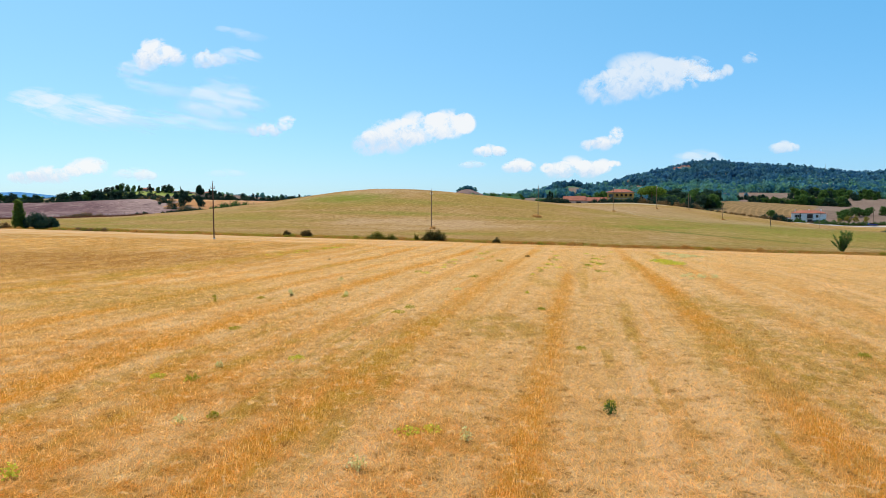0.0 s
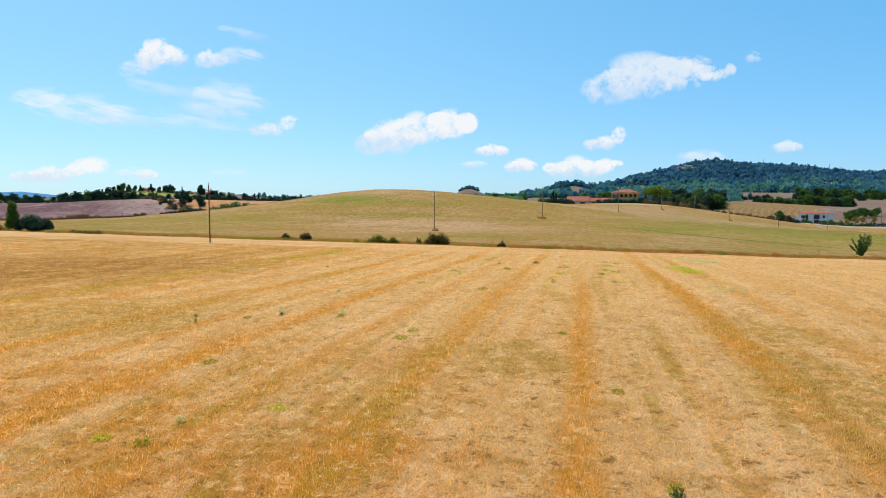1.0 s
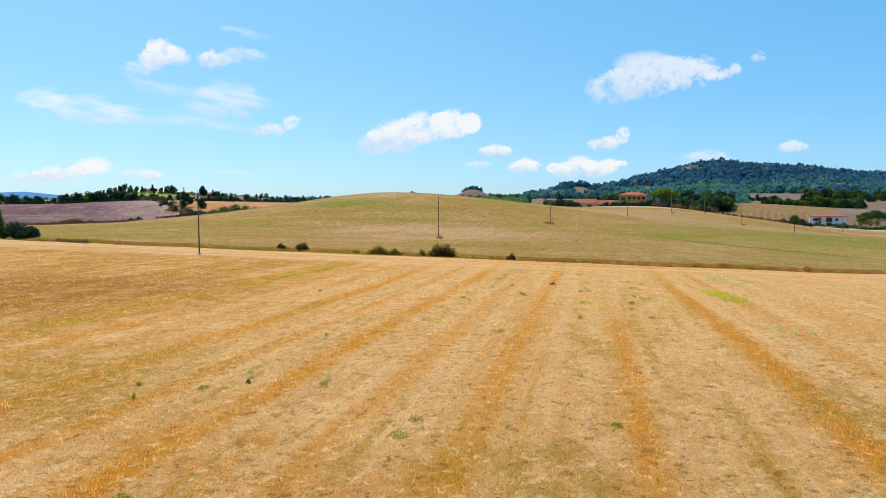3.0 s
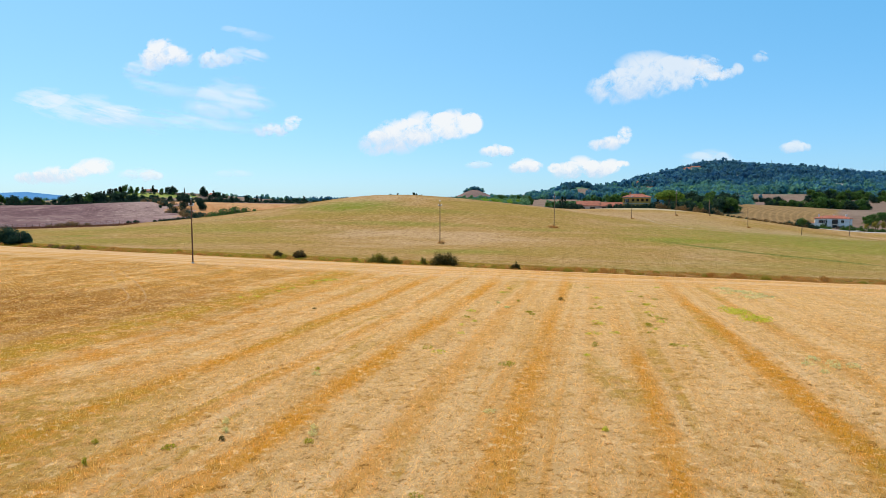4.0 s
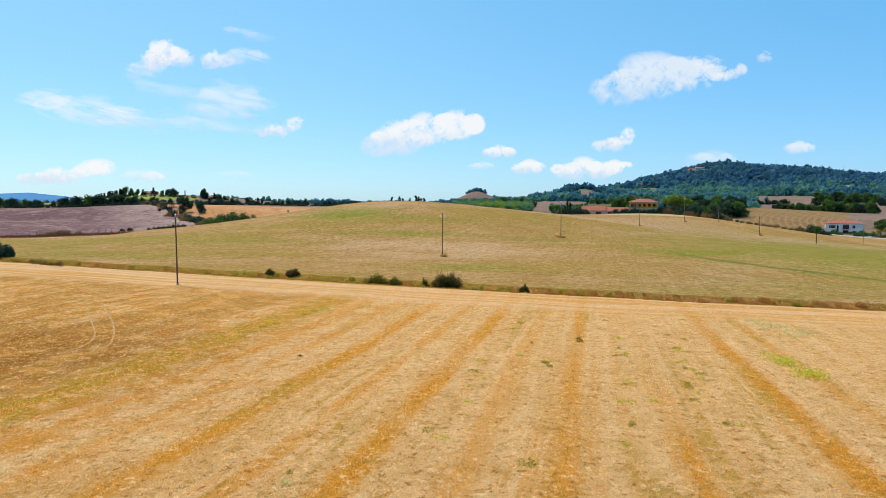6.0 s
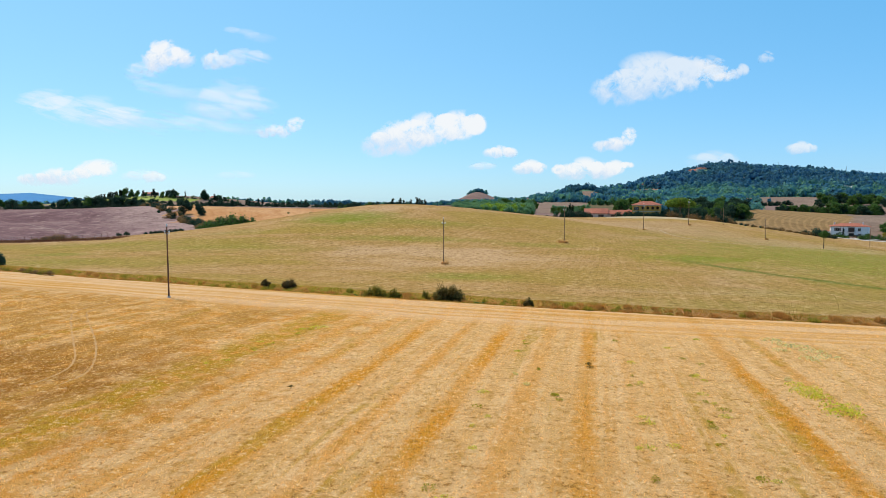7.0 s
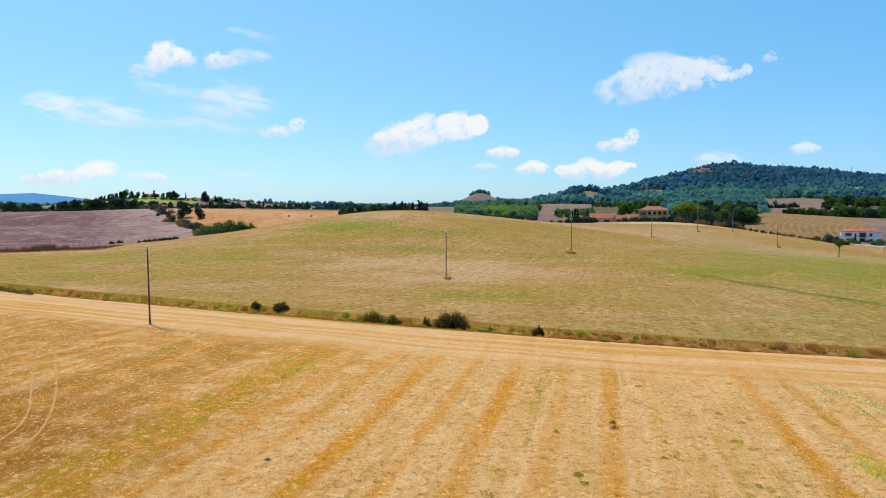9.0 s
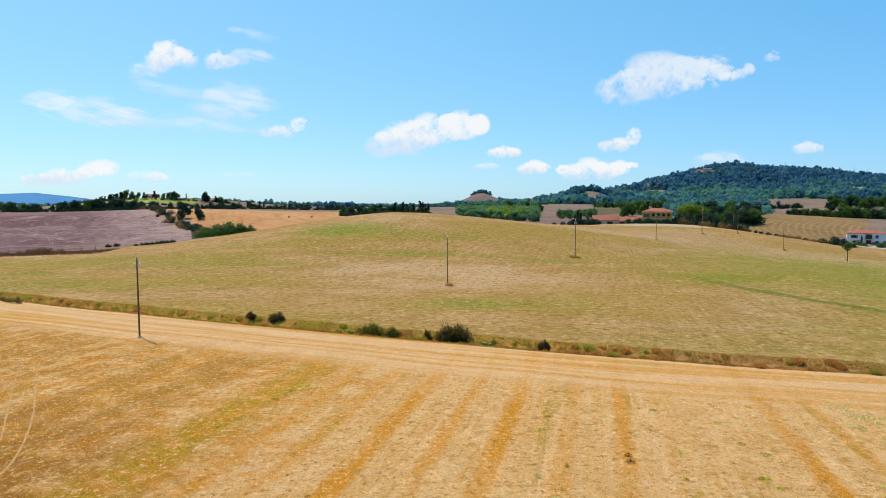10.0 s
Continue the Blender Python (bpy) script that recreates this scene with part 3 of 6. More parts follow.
def build_ground():
    out = 260 * 1.09 ** np.arange(1, 32)
    xs = np.concatenate([-(out[::-1] - 100), np.arange(-160, 260, 2.0), out])
    ys = np.concatenate([np.arange(-300, -10, 15.0), np.arange(-10, 94, 2.0), np.arange(94, 108, 0.7), np.arange(108, 340, 2.0),
                         np.arange(340, 700, 6.0), np.arange(700, 1500, 15.0), 1500 * 1.06 ** np.arange(0, 20)])
    X, Y = np.meshgrid(xs, ys)
    w = np.clip(1 - np.abs(Y - 98.0) / 90, 0, 1)
    Y = Y + (ditch_line(np.clip(X, -140, 300)) - 98.0) * w
    Z = elev(X, Y)
    ny, nx = X.shape
    idx = np.arange(nx * ny).reshape(ny, nx)
    F = np.stack([idx[:-1, :-1], idx[:-1, 1:], idx[1:, 1:], idx[1:, :-1]], -1).reshape(-1, 4)
    mats = [M_FIELD, M_VERGE, M_HILL, M_PLOUGH, M_ORANGE, M_FAR, M_RIBBED, M_FLOOR, M_MEADOW, M_YARD, M_HAZE_RIDGE, M_PURPLE, M_SLOPE, M_DUST, M_SCRUB]
    me = np_mesh("ground", np.stack([X, Y, Z], -1).reshape(-1, 3), F, mats, True)
    cx, cy = (a.ravel()[F].mean(1) for a in (X, Y))
    d = cy - ditch_line(np.clip(cx, -140, 300))
    kind = np.full(len(F), 5)
    fence = fence_line(cx)
    side = -100 - 0.63 * (cy - 300)
    bearing = cx / np.maximum(cy - 31, 1)
    kind[(bearing > 0.10) & (bearing < 0.24) & (cy < 500)] = 11
    kind[(bearing > 0.22) & (bearing < 0.30) & (cy > 500) & (cy < 860)] = 12
    kind[(bearing > 0.49) & (bearing < 0.57) & (cy > 480) & (cy < 630)] = 11
    kind[(bearing > 0.345) & (bearing < 0.49) & (cy > 380)] = 7
    kind[(cx < side) & (cy > fence) & (cy < 605)] = 3
    kind[(cx >= side) & (bearing < -0.065) & (cy > fence) & (cy < 600)] = 4
    kind[(bearing > 0.49) & (bearing < 0.66) & (cy > fence) & (cy < 475)] = 6
    kind[(cx > 120) & (bearing < 0.66) & (cy > fence) & (cy < 400)] = 6
    kind[(cx > 44) & (cx < 118) & (cy > fence) & (cy < 330)] = 9
    kind[(cy <= fence)] = 2
    kind[np.hypot((cx - 86) / 20, (cy - 291) / 8) < 1] = 13
    kind[(cx < -98) & (cx > -260) & (cy > 189) & (cy <= fence)] = 14
    kind[(cy > 900) & (elev(cx, cy) > 20) & (np.hypot((cx - 45) / 45, (cy - 1180) / 110) > 1)] = 7
    for ox, oy, ow, oh in ((203, 945, 24, 26), (348, 954, 9, 46), (372, 930, 24, 8), (262, 1065, 48, 34), (330, 1090, 40, 36), (500, 1130, 18, 14), (395, 1010, 26, 18)):
        kind[np.hypot((cx - ox) / ow, (cy - oy) / oh) < 1.1] = 5
    kind[np.hypot((cx - 46) / 48, (cy - 1170) / 115) < 1] = 11
    kind[(np.hypot((cx + 385) / 80, (cy - 732) / 36) < 1)] = 8
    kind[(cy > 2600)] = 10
    kind[d < 5.2] = 1
    kind[d < 0.15] = 0
    me.polygons.foreach_set("material_index", kind.astype(np.int32))
    at = me.attributes.new("from_ditch", "FLOAT", "POINT")
    at.data.foreach_set("value", (Y - ditch_line(np.clip(X, -140, 300))).ravel().astype(np.float32))
    me.update()
    return tagged(new("ground", me), "rolling farmland of cut straw, mown grass and ploughed earth", "ground", kind="structure")


ground = build_ground()


# ---- plants ----
def ring(n, seed):
    g = np.random.default_rng(seed)
    v = g.normal(size=(n, 3))
    return v / np.linalg.norm(v, axis=1, keepdims=True), g


def leaf_cloud(centres, size, seed, out=None, loose=0.75, long=0.7):
    """Quads of leaf, one at each centre; they face the way given, more or less loosely."""
    n = len(centres)
    r, g = ring(n, seed)
    face = r if out is None else out + r * loose
    face = face / (np.linalg.norm(face, axis=1, keepdims=True) + 1e-9)
    a = np.cross(face, ring(n, seed + 1)[0])
    a /= np.linalg.norm(a, axis=1, keepdims=True) + 1e-9
    b = np.cross(face, a)
    s = (size * (0.6 + 0.8 * g.random(n)))[:, None]
    V = np.stack([centres - a * s, centres + b * s * long, centres + a * s, centres - b * s * long], 1).reshape(-1, 3)
    return V, np.arange(4 * n).reshape(-1, 4)


def lumpy(n, lumps, seed, fill=0.35):
    """Points over the outsides of some lumps (x, y, z, rx, ry, rz), and the way out at each."""
    v, g = ring(n, seed)
    lumps = np.array(lumps, float)
    area = lumps[:, 3] * lumps[:, 5]
    pick = g.choice(len(lumps), n, p=area / area.sum())
    r = 1 - fill * g.random(n) ** 1.5
    r = r * (1 + 0.16 * g.normal(size=n))
    p = lumps[pick, :3] + v * lumps[pick, 3:] * r[:, None]
    up = p[:, 2] > 0.02
    return p[up], v[up]


def crown_lumps(h, w, base, count, seed, taper=0.5):
    """Lumps that together make an uneven crown from height base to h."""
    g = np.random.default_rng(seed)
    rows = []
    for i in range(count):
        u = (i + 0.5) / count
        z = base + (h - base) * (0.08 + 0.80 * u)
        reach = w / 2 * (1 - taper * u) * (0.35 + 0.4 * g.random())
        a = g.random() * 6.28 + i * 2.4
        r = w * (0.17 + 0.12 * g.random()) * (1 - 0.3 * u)
        rows.append((reach * math.cos(a), reach * math.sin(a), z, r, r, min(r, (h - base) * 0.3) * (0.8 + 0.3 * g.random())))
    return rows


def limbs(h, w, base, seed, count=6, thick=0.05):
    """A trunk with limbs that reach into the crown."""
    g = np.random.default_rng(seed)
    t = h * thick
    paths = [[(0, 0, -0.3, t * 1.3), (0, 0, base * 0.5, t), (w * 0.02, 0, base, t * 0.8), (w * 0.03, w * 0.02, base + (h - base) * 0.6, t * 0.25)]]
    for i in range(count):
        a, up = g.random() * 6.28, base * (0.8 + 0.3 * g.random())
        r = w * (0.25 + 0.12 * g.random())
        paths.append([(0, 0, up, t * 0.5), (r * 0.45 * math.cos(a), r * 0.45 * math.sin(a), up + (h - base) * 0.25, t * 0.32),
                      (r * math.cos(a), r * math.sin(a), up + (h - base) * (0.4 + 0.2 * g.random()), t * 0.1)])
    return tube(paths)


def make_tree(name, label, h, w, base, leaf_mat, seed, n=1400, leaf=0.28, count=9, taper=0.5, category="tree", lumps=None, thick=0.03):
    thing = tagged(new(name), label, category)
    V, F = limbs(h, w, base, seed, thick=thick)
    part("trunk", np_mesh("trunk", V, F, (), True), M_BARK, thing)
    p, away = lumpy(n, lumps or crown_lumps(h, w, base, count, seed, taper), seed + 3)
    V, F = leaf_cloud(p, leaf, seed + 5, away)
    part("crown", np_mesh("crown", V, F), leaf_mat, thing)
    return thing


def make_bush(name, label, h, w, leaf_mat, seed, n=1300, leaf=0.13, count=8, category="bush", spikes=0):
    thing = tagged(new(name), label, category)
    g = np.random.default_rng(seed)
    lumps = []
    for i in range(count):
        x = (i + 0.5) / count - 0.5
        r = w * (0.13 + 0.08 * g.random())
        hh = h * (1 - 1.6 * x * x) * (0.55 + 0.3 * g.random())
        lumps.append((x * w * 0.8, (g.random() - 0.5) * w * 0.35, hh * 0.42, r, r, hh * 0.62))
    p, away = lumpy(n, lumps, seed + 3)
    V, F = leaf_cloud(p, leaf, seed + 5, away)
    stems = []
    for i in range(7):
        a, rr = g.random() * 6.28, w * 0.3 * g.random()
        top = h * (0.6 + 0.3 * g.random())
        x, y = rr * math.cos(a) * 1.2, rr * math.sin(a) * 0.5
        stems.append([(x * 0.4, y * 0.4, -0.2, 0.03 * h), (x * 0.8, y * 0.8, top * 0.6, 0.018 * h), (x * 1.15, y * 1.1, top, 0.004 * h)])
    if spikes:
        # broom: upright switches, thin at the tip
        m = spikes * 60
        q = p[g.integers(0, len(p), m)]
        tip = q * (1.0 + 0.22 * g.random((m, 1))) + np.array([[0, 0, 0.12 * h]]) * g.random((m, 1))
        root = q * np.array([[0.55, 0.55, 0.35]])
        wide = np.stack([np.cos(g.random(m) * 6.28), np.sin(g.random(m) * 6.28), np.zeros(m)], 1) * 0.035
        S = np.stack([root - wide, root + wide, tip + wide * 0.3, tip - wide * 0.3], 1).reshape(-1, 3)
        F, V = np.concatenate([F, np.arange(4 * m).reshape(-1, 4) + len(V)]), np.concatenate([V, S])
    part("foliage", np_mesh("foliage", V, F), leaf_mat, thing)
    SV, SF = tube(stems, 5)
    part("branching", np_mesh("branching", SV, SF, (), True), M_BARK, thing)
    return thing


def stand(thing, x, y, turn=0.0, scale=1.0, tall=1.0, sink=0.0):
    """The pose of a thing set down on the ground."""
    return Matrix.Translation((x, y, float(elev(x, y)) - sink)) @ Matrix.Rotation(turn, 4, "Z") @ Matrix.Diagonal((scale, scale, scale * tall, 1))


def put(thing, x, y, turn=0.0, scale=1.0, tall=1.0, sink=0.0):
    thing.matrix_basis = stand(thing, x, y, turn, scale, tall, sink)
    return thing


class Kind:
    """Plants of one kind: a few forms, built once at one metre tall, then copied."""

    def __init__(self, forms):
        self.forms, self.made, self.used = forms, {}, 0

    def put(self, x, y, h, turn=None, wide=1.0, label=""):
        i = self.used % len(self.forms)
        turn = (self.used * 2.399) % 6.28 if turn is None else turn
        self.used += 1
        m = stand(None, x, y, turn, h, 1.0, 0.02 * h) @ Matrix.Diagonal((wide, wide, 1, 1))
        if i not in self.made:
            self.made[i] = self.forms[i]()
            self.made[i].matrix_basis = m
            ob = self.made[i]
        else:
            k = self.made[i].scale
            ob = copy_thing(self.made[i], m @ Matrix.Diagonal((1 / k.x, 1 / k.y, 1 / k.z, 1)))
        if label:
            tagged(ob, label)
        return ob


def kind_of(name, label, w, base, mat, seeds, n=900, leaf=0.04, count=9, taper=0.5, category="tree", thick=0.03, lumps=None):
    return Kind([(lambda s=s: make_tree(name, label, 1.0, w, base, mat, s, n, leaf, count, taper, category, lumps, thick)) for s in seeds])


oaks = kind_of("oak_tree", "dark round-crowned oak tree at a field edge", 0.95, 0.07, M_DARK_LEAF, (11, 12, 13), 1500, 0.044, 13, 0.4)
greens = kind_of("broadleaf_tree", "mid-green broadleaf tree with an uneven crown", 0.9, 0.07, M_GREEN_LEAF, (21, 22, 23), 1300, 0.044, 11, 0.45)
limes = kind_of("light_green_tree", "bright green young tree in a grove", 0.95, 0.1, M_BRIGHT_LEAF, (31, 32), 900, 0.04, 10, 0.4)
olives = kind_of("olive_tree", "small grey-green olive tree with a short trunk", 1.0, 0.3, M_OLIVE_LEAF, (41, 42), 900, 0.036, 8, 0.3)
groves = kind_of("grove_tree", "soft green poplar in a dense grove", 0.9, 0.07, M_GROVE_LEAF, (81, 82, 83), 1000, 0.05, 11, 0.45)
cypresses = kind_of("cypress", "slender dark cypress standing upright", 0.3, 0.05, M_CYPRESS, (51, 52), 1100, 0.022, 14, 0.75)
shrubs = Kind([(lambda s=s: make_bush("hedge_bush", "dark green hedge bush grown thick and round", 1.0, 1.5, M_DARK_LEAF, s, 900, 0.055, 8)) for s in (61, 62, 63)])
green_shrubs = Kind([(lambda s=s: make_bush("green_bush", "leafy mid-green bush beside the road", 1.0, 1.5, M_GREEN_LEAF, s, 900, 0.055, 8)) for s in (66, 67)])
dry_shrubs = Kind([(lambda s=s: make_bush("dry_bush", "brown dried-out scrub bush on a bank", 1.0, 1.9, M_DRY_LEAF, s, 600, 0.06, 7)) for s in (71, 72)])

# the tree and scrub at the left end of the ditch
M_POPLAR = leaves("poplar_leaf", (0.07, 0.125, 0.020), (0.21, 0.27, 0.050), 0.5)
poplar_lumps = [(0.25 * math.sin(i * 2.4), 0.25 * math.cos(i * 2.4), 0.6 + 0.43 * i, 1.45 - 0.07 * i, 1.45 - 0.07 * i, 0.75) for i in range(13)]
put(make_tree("poplar", "young bright green poplar beside a dark bush", 6.4, 2.6, 0.4, M_POPLAR, 101, 5200, 0.15, 14, 0.35, lumps=poplar_lumps), -94.2, 135.6)
put(make_bush("ditch_bush", "large dark green bush under the poplar", 3.9, 6.6, M_DARK_LEAF, 102, 4200, 0.18, 11), -89.6, 134.6)
put(make_bush("ditch_bush", "lower dark green bush beside a larger one", 2.6, 5.0, M_DARK_LEAF, 113, 2200, 0.16, 9), -86.4, 133.4)
put(make_bush("ditch_bush", "low brown thorn bush at the ditch end", 1.7, 2.6, M_DRY_LEAF, 103, 700, 0.12), -98.4, 137.2)
for i in range(9):
    put(make_bush("ditch_bush", "low olive-brown scrub on the rough verge", 0.7 + 0.4 * rng.random(), 1.8, M_OLIVE_LEAF if i % 2 else M_DRY_LEAF, 120 + i, 260, 0.1, 5), -82.0 + 1.9 * i, 129.0 - 1.2 * i + rng.random())
# the bushes along the ditch
put(make_bush("ditch_bush", "olive-green broom bush with upright twigs", 2.4, 3.3, M_OLIVE_LEAF, 104, 2200, 0.1, 8, spikes=8), -11.2, 102.6)
put(make_bush("ditch_bush", "smaller olive-green broom bush by the ditch", 1.9, 2.2, M_OLIVE_LEAF, 105, 1300, 0.1, 6, spikes=4), -8.6, 102.0)
put(make_bush("ditch_bush", "thin brown and green broom clump", 1.9, 1.2, M_OLIVE_LEAF, 106, 420, 0.08, 5, spikes=7), -4.4, 100.6)
put(make_bush("ditch_bush", "large dark broom bush with spiky top", 2.9, 4.0, M_BROOM_LEAF, 107, 2600, 0.11, 9, spikes=16), -1.5, 99.9)
put(make_bush("bramble", "low dark green bramble spreading over the bank", 0.6, 3.6, M_GREEN_LEAF, 108, 900, 0.12, 9, "bramble"), 1.6, 98.6)
put(make_bush("bramble", "low green bramble patch beside the ditch", 0.5, 2.6, M_GREEN_LEAF, 109, 500, 0.12, 7, "bramble"), -14.6, 104.0)
put(make_bush("ditch_bush", "small black-green bush standing alone upright", 1.8, 1.4, M_BROOM_LEAF, 110, 1100, 0.1, 5), 8.5, 96.8)
put(make_bush("ditch_bush", "small round dark bush on the verge", 1.25, 1.7, M_BROWN_LEAF, 111, 600, 0.1, 5), -28.2, 110.2)
put(make_bush("ditch_bush", "rounded dark brown-green bush on the verge", 1.7, 2.2, M_BROWN_LEAF, 112, 900, 0.11, 6), -24.5, 108.8)
sapling = tagged(new("sapling"), "open young tree with many upright limbs", "tree")
g = np.random.default_rng(5)
paths, tips = [], []
for i in range(15):
    a, r, top = i * 2.4, 0.25 + 1.25 * g.random(), 1.6 + 1.7 * g.random()
    x, y = r * math.cos(a), r * math.sin(a)
    paths.append([(0, 0, -0.1 if i == 0 else 0.25, 0.07), (x * 0.55, y * 0.55, top * 0.5, 0.035), (x, y, top, 0.01)])
    u = (0.12 + 0.9 * g.random(110))[:, None]
    tips.append(np.array([[x, y, top]]) * np.concatenate([u, u, u], 1) ** np.array([[1.0, 1.0, 0.9]]) + g.normal(size=(110, 3)) * 0.085)
for path in paths:
    part("limb", np_mesh("limb", *tube([path], 6), (), True), M_BARK, sapling)
V, F = leaf_cloud(np.concatenate(tips), 0.11, 77)
part("crown", np_mesh("crown", V, F), M_GREEN_LEAF, sapling)
put(sapling, 61.2, 93.2)

# the hedge and trees past the hill's left shoulder
for x, y, h in ((-111, 301, 5.2), (-108, 303, 6.6), (-105, 300, 6.4), (-102, 303, 7.6), (-99.5, 300, 7.0), (-97, 302, 6.6), (-94.5, 300, 6.2), (-92, 302, 5.6), (-112, 304, 4.6), (-104, 297, 5.0)):
    green_shrubs.put(x, y - 6, h * 1.22, 0.3, label="big leafy green bush at the field corner")
for x, y, h in ((-195.5, 462, 12), (-181, 455, 9)):
    oaks.put(x, y, h, label="solitary dark oak in the field hedge")
for i in range(72):
    u = i / 71
    x, y = -129 - 165 * u + rng.normal() * 3.0, 345 + 255 * u + rng.normal() * 3
    (shrubs if i % 3 else dry_shrubs).put(x, y, 2.6 + 2.6 * rng.random())
for x, y, h in ((-107, 214, 1.3), (-105, 215, 1.5), (-96.5, 210.5, 1.0), (-95, 211, 1.1), (-93.6, 211, 1.2), (-92.2, 211.5, 1.3), (-90.8, 212, 1.2), (-89.4, 212, 1.4), (-88, 212.5, 1.3), (-86.6, 213, 1.2), (-117, 198, 2.4), (-115, 198, 2.0), (-120, 198, 1.8), (-112, 199, 1.5), (-123, 198, 1.2)):
    (shrubs if x > -112 else dry_shrubs).put(x, y, h, 0.1)
# woods behind the ploughed slope
for i in range(60):
    x = -560 + 265 * (i / 59) + rng.normal() * 2
    (oaks if i % 5 else greens).put(x, 610 + 14 * rng.random(), 6.5 + 4.5 * rng.random() + 2 * math.sin(x * 0.05), wide=1.25)
    shrubs.put(x + 2, 606 + 3 * rng.random(), 3.0 + 1.6 * rng.random())
for i in range(30):
    x = -335 + 120 * (i / 29)
    (oaks if i % 3 else shrubs).put(x + rng.normal() * 2, 612 + 18 * rng.random(), 4 + 3.5 * rng.random())
for i in range(26):
    shrubs.put(-420 + 5 * i + rng.normal(), 694 + 14 * rng.random(), 2.2 + 2 * rng.random(), wide=1.3)
# the hamlet hill: conifer walk, round oaks, garden trees
for i in range(15):
    cypresses.put(-426 + 2.1 * i + 0.5 * rng.normal(), 745 + 4 * rng.random(), 4.6 + 0.36 * i + 1.6 * rng.random(), wide=1.5 + 0.6 * rng.random())
for i in range(14):
    (greens if i % 3 else oaks).put(-424 + 5.6 * i + 2 * rng.normal(), 786 + 10 * rng.random(), 4 + 2 * rng.random(), wide=1.2)
for i in range(34):
    shrubs.put(-440 + 2.5 * i + rng.normal(), 738 + 6 * rng.random() - 0.02 * abs(i - 17), 2.2 + 1.6 * rng.random() if i < 22 else 1.4, wide=1.4)
for x, y, h in ((-394, 752, 11.3), (-389, 754, 9), (-399, 751, 9), (-381, 755, 7.5)):
    greens.put(x, y, h)
for x, y, h, w in ((-358, 748, 10.6, 1.75), (-319, 745, 9.8, 0.8), (-281.4, 738, 9.4, 1.5), (-372.5, 752, 8.5, 2.0), (-363, 752, 6, 1.2)):
    cypresses.put(x, y, h, wide=w)
for x, y, h in ((-337.5, 742, 9.2), (-330.5, 742, 8.6), (-334, 744, 9.8), (-293.8, 741, 12.3), (-296.5, 743, 9.5), (-275, 738, 6.9), (-279.5, 740, 6.2), (-270.5, 741, 5.4)):
    oaks.put(x, y, h)
for i in range(22):
    (greens if i % 2 else shrubs).put(-352 + 4.6 * i + rng.normal(), 738 + 10 * rng.random(), 2.0 + 2.0 * rng.random(), wide=1.3)
for i in range(48):
    x = -262 + 4.2 * i + rng.normal() * 2
    (oaks if i % 4 else shrubs).put(x, 660 + 30 * rng.random(), 3 + 3 * rng.random(), wide=1.4)
oaks.put(-227, 690, 7.4)
for x, y, h in ((-214, 690, 9.0), (-210, 691, 7.5), (-160, 680, 9)):
    cypresses.put(x, y, h, wide=1.7)
for i in range(40):
    (oaks if i % 2 else shrubs).put(-262 + 5.2 * i + rng.normal(), 655 + 8 * rng.random(), 2.4 + 2.2 * rng.random(), wide=1.5)
# the belt of trees past the hill's crest
for i in range(34):
    u = i / 33
    x, y = -92 + 70 * u, 500 - 20 * u + 14 * rng.random()
    shrubs.put(x + 1, y - 6, 3.2 + 1.5 * rng.random())
    if i in (21, 24, 25, 28, 30, 31, 32, 33):
        cypresses.put(x, y, 8 + 4 * rng.random(), wide=1.4)
    else:
        (oaks if i % 3 else greens).put(x, y, 4.5 + 3 * rng.random(), wide=1.2)
# the grove in the dip, yellow-green at its heart
for i in range(250):
    y = 455 + 190 * rng.random()
    b = 0.002 + 0.128 * rng.random()
    heart = math.hypot((b - 0.075) / 0.042, (y - 520) / 70) < 0.75 + 0.4 * rng.random()
    (limes if heart and rng.random() < 0.7 else groves).put(b * (y - 31), y, 4.4 + 2.8 * rng.random(), wide=1.5)
for i in range(26):
    (shrubs if i % 3 else greens).put(0.002 * 400 + 2.2 * i + rng.normal() * 1.5, 440 + 6 * rng.random(), 1.8 + 2.4 * rng.random())
for i in range(40):
    y = 600 + 110 * rng.random()
    (groves if i % 3 else greens).put((-0.004 + 0.14 * rng.random()) * y, y, 6 + 4 * rng.random())
for i in range(26):
    y = 470 + 50 * rng.random()
    b = 0.155 + 0.055 * (i / 25)
    (groves if i % 3 else greens).put(b * y, y, 3.2 + 3.6 * rng.random(), wide=1.3)
for i in range(18):
    y = 460 + 60 * rng.random()
    (greens if i % 4 else cypresses).put((0.247 + 0.06 * rng.random()) * y, y, 5.5 + 4 * rng.random())
for i in range(26):
    y = 700 + 50 * rng.random()
    (groves if i % 3 else greens).put((0.215 + 0.11 * (i / 25)) * y, y, 5 + 4 * rng.random())

# round the villa and the sheds
M_PINE = leaves("pine_needle", (0.07, 0.12, 0.016), (0.21, 0.29, 0.04))
umbrella = [(0, 0, 0.76, 0.44, 0.44, 0.2), (0.33, 0.1, 0.7, 0.27, 0.27, 0.17), (-0.36, 0.05, 0.69, 0.27, 0.27, 0.17), (0.05, 0.3, 0.74, 0.28, 0.28, 0.18),
            (0.1, -0.3, 0.7, 0.28, 0.28, 0.18), (-0.1, -0.1, 0.86, 0.3, 0.3, 0.12), (0.5, -0.1, 0.7, 0.16, 0.16, 0.08), (-0.5, -0.1, 0.7, 0.16, 0.16, 0.08)]
pine = make_tree("umbrella_pine", "broad umbrella pine with a dense flat crown", 1.0, 1.3, 0.55, M_PINE, 131, 4600, 0.03, 8, 0.2, lumps=umbrella)
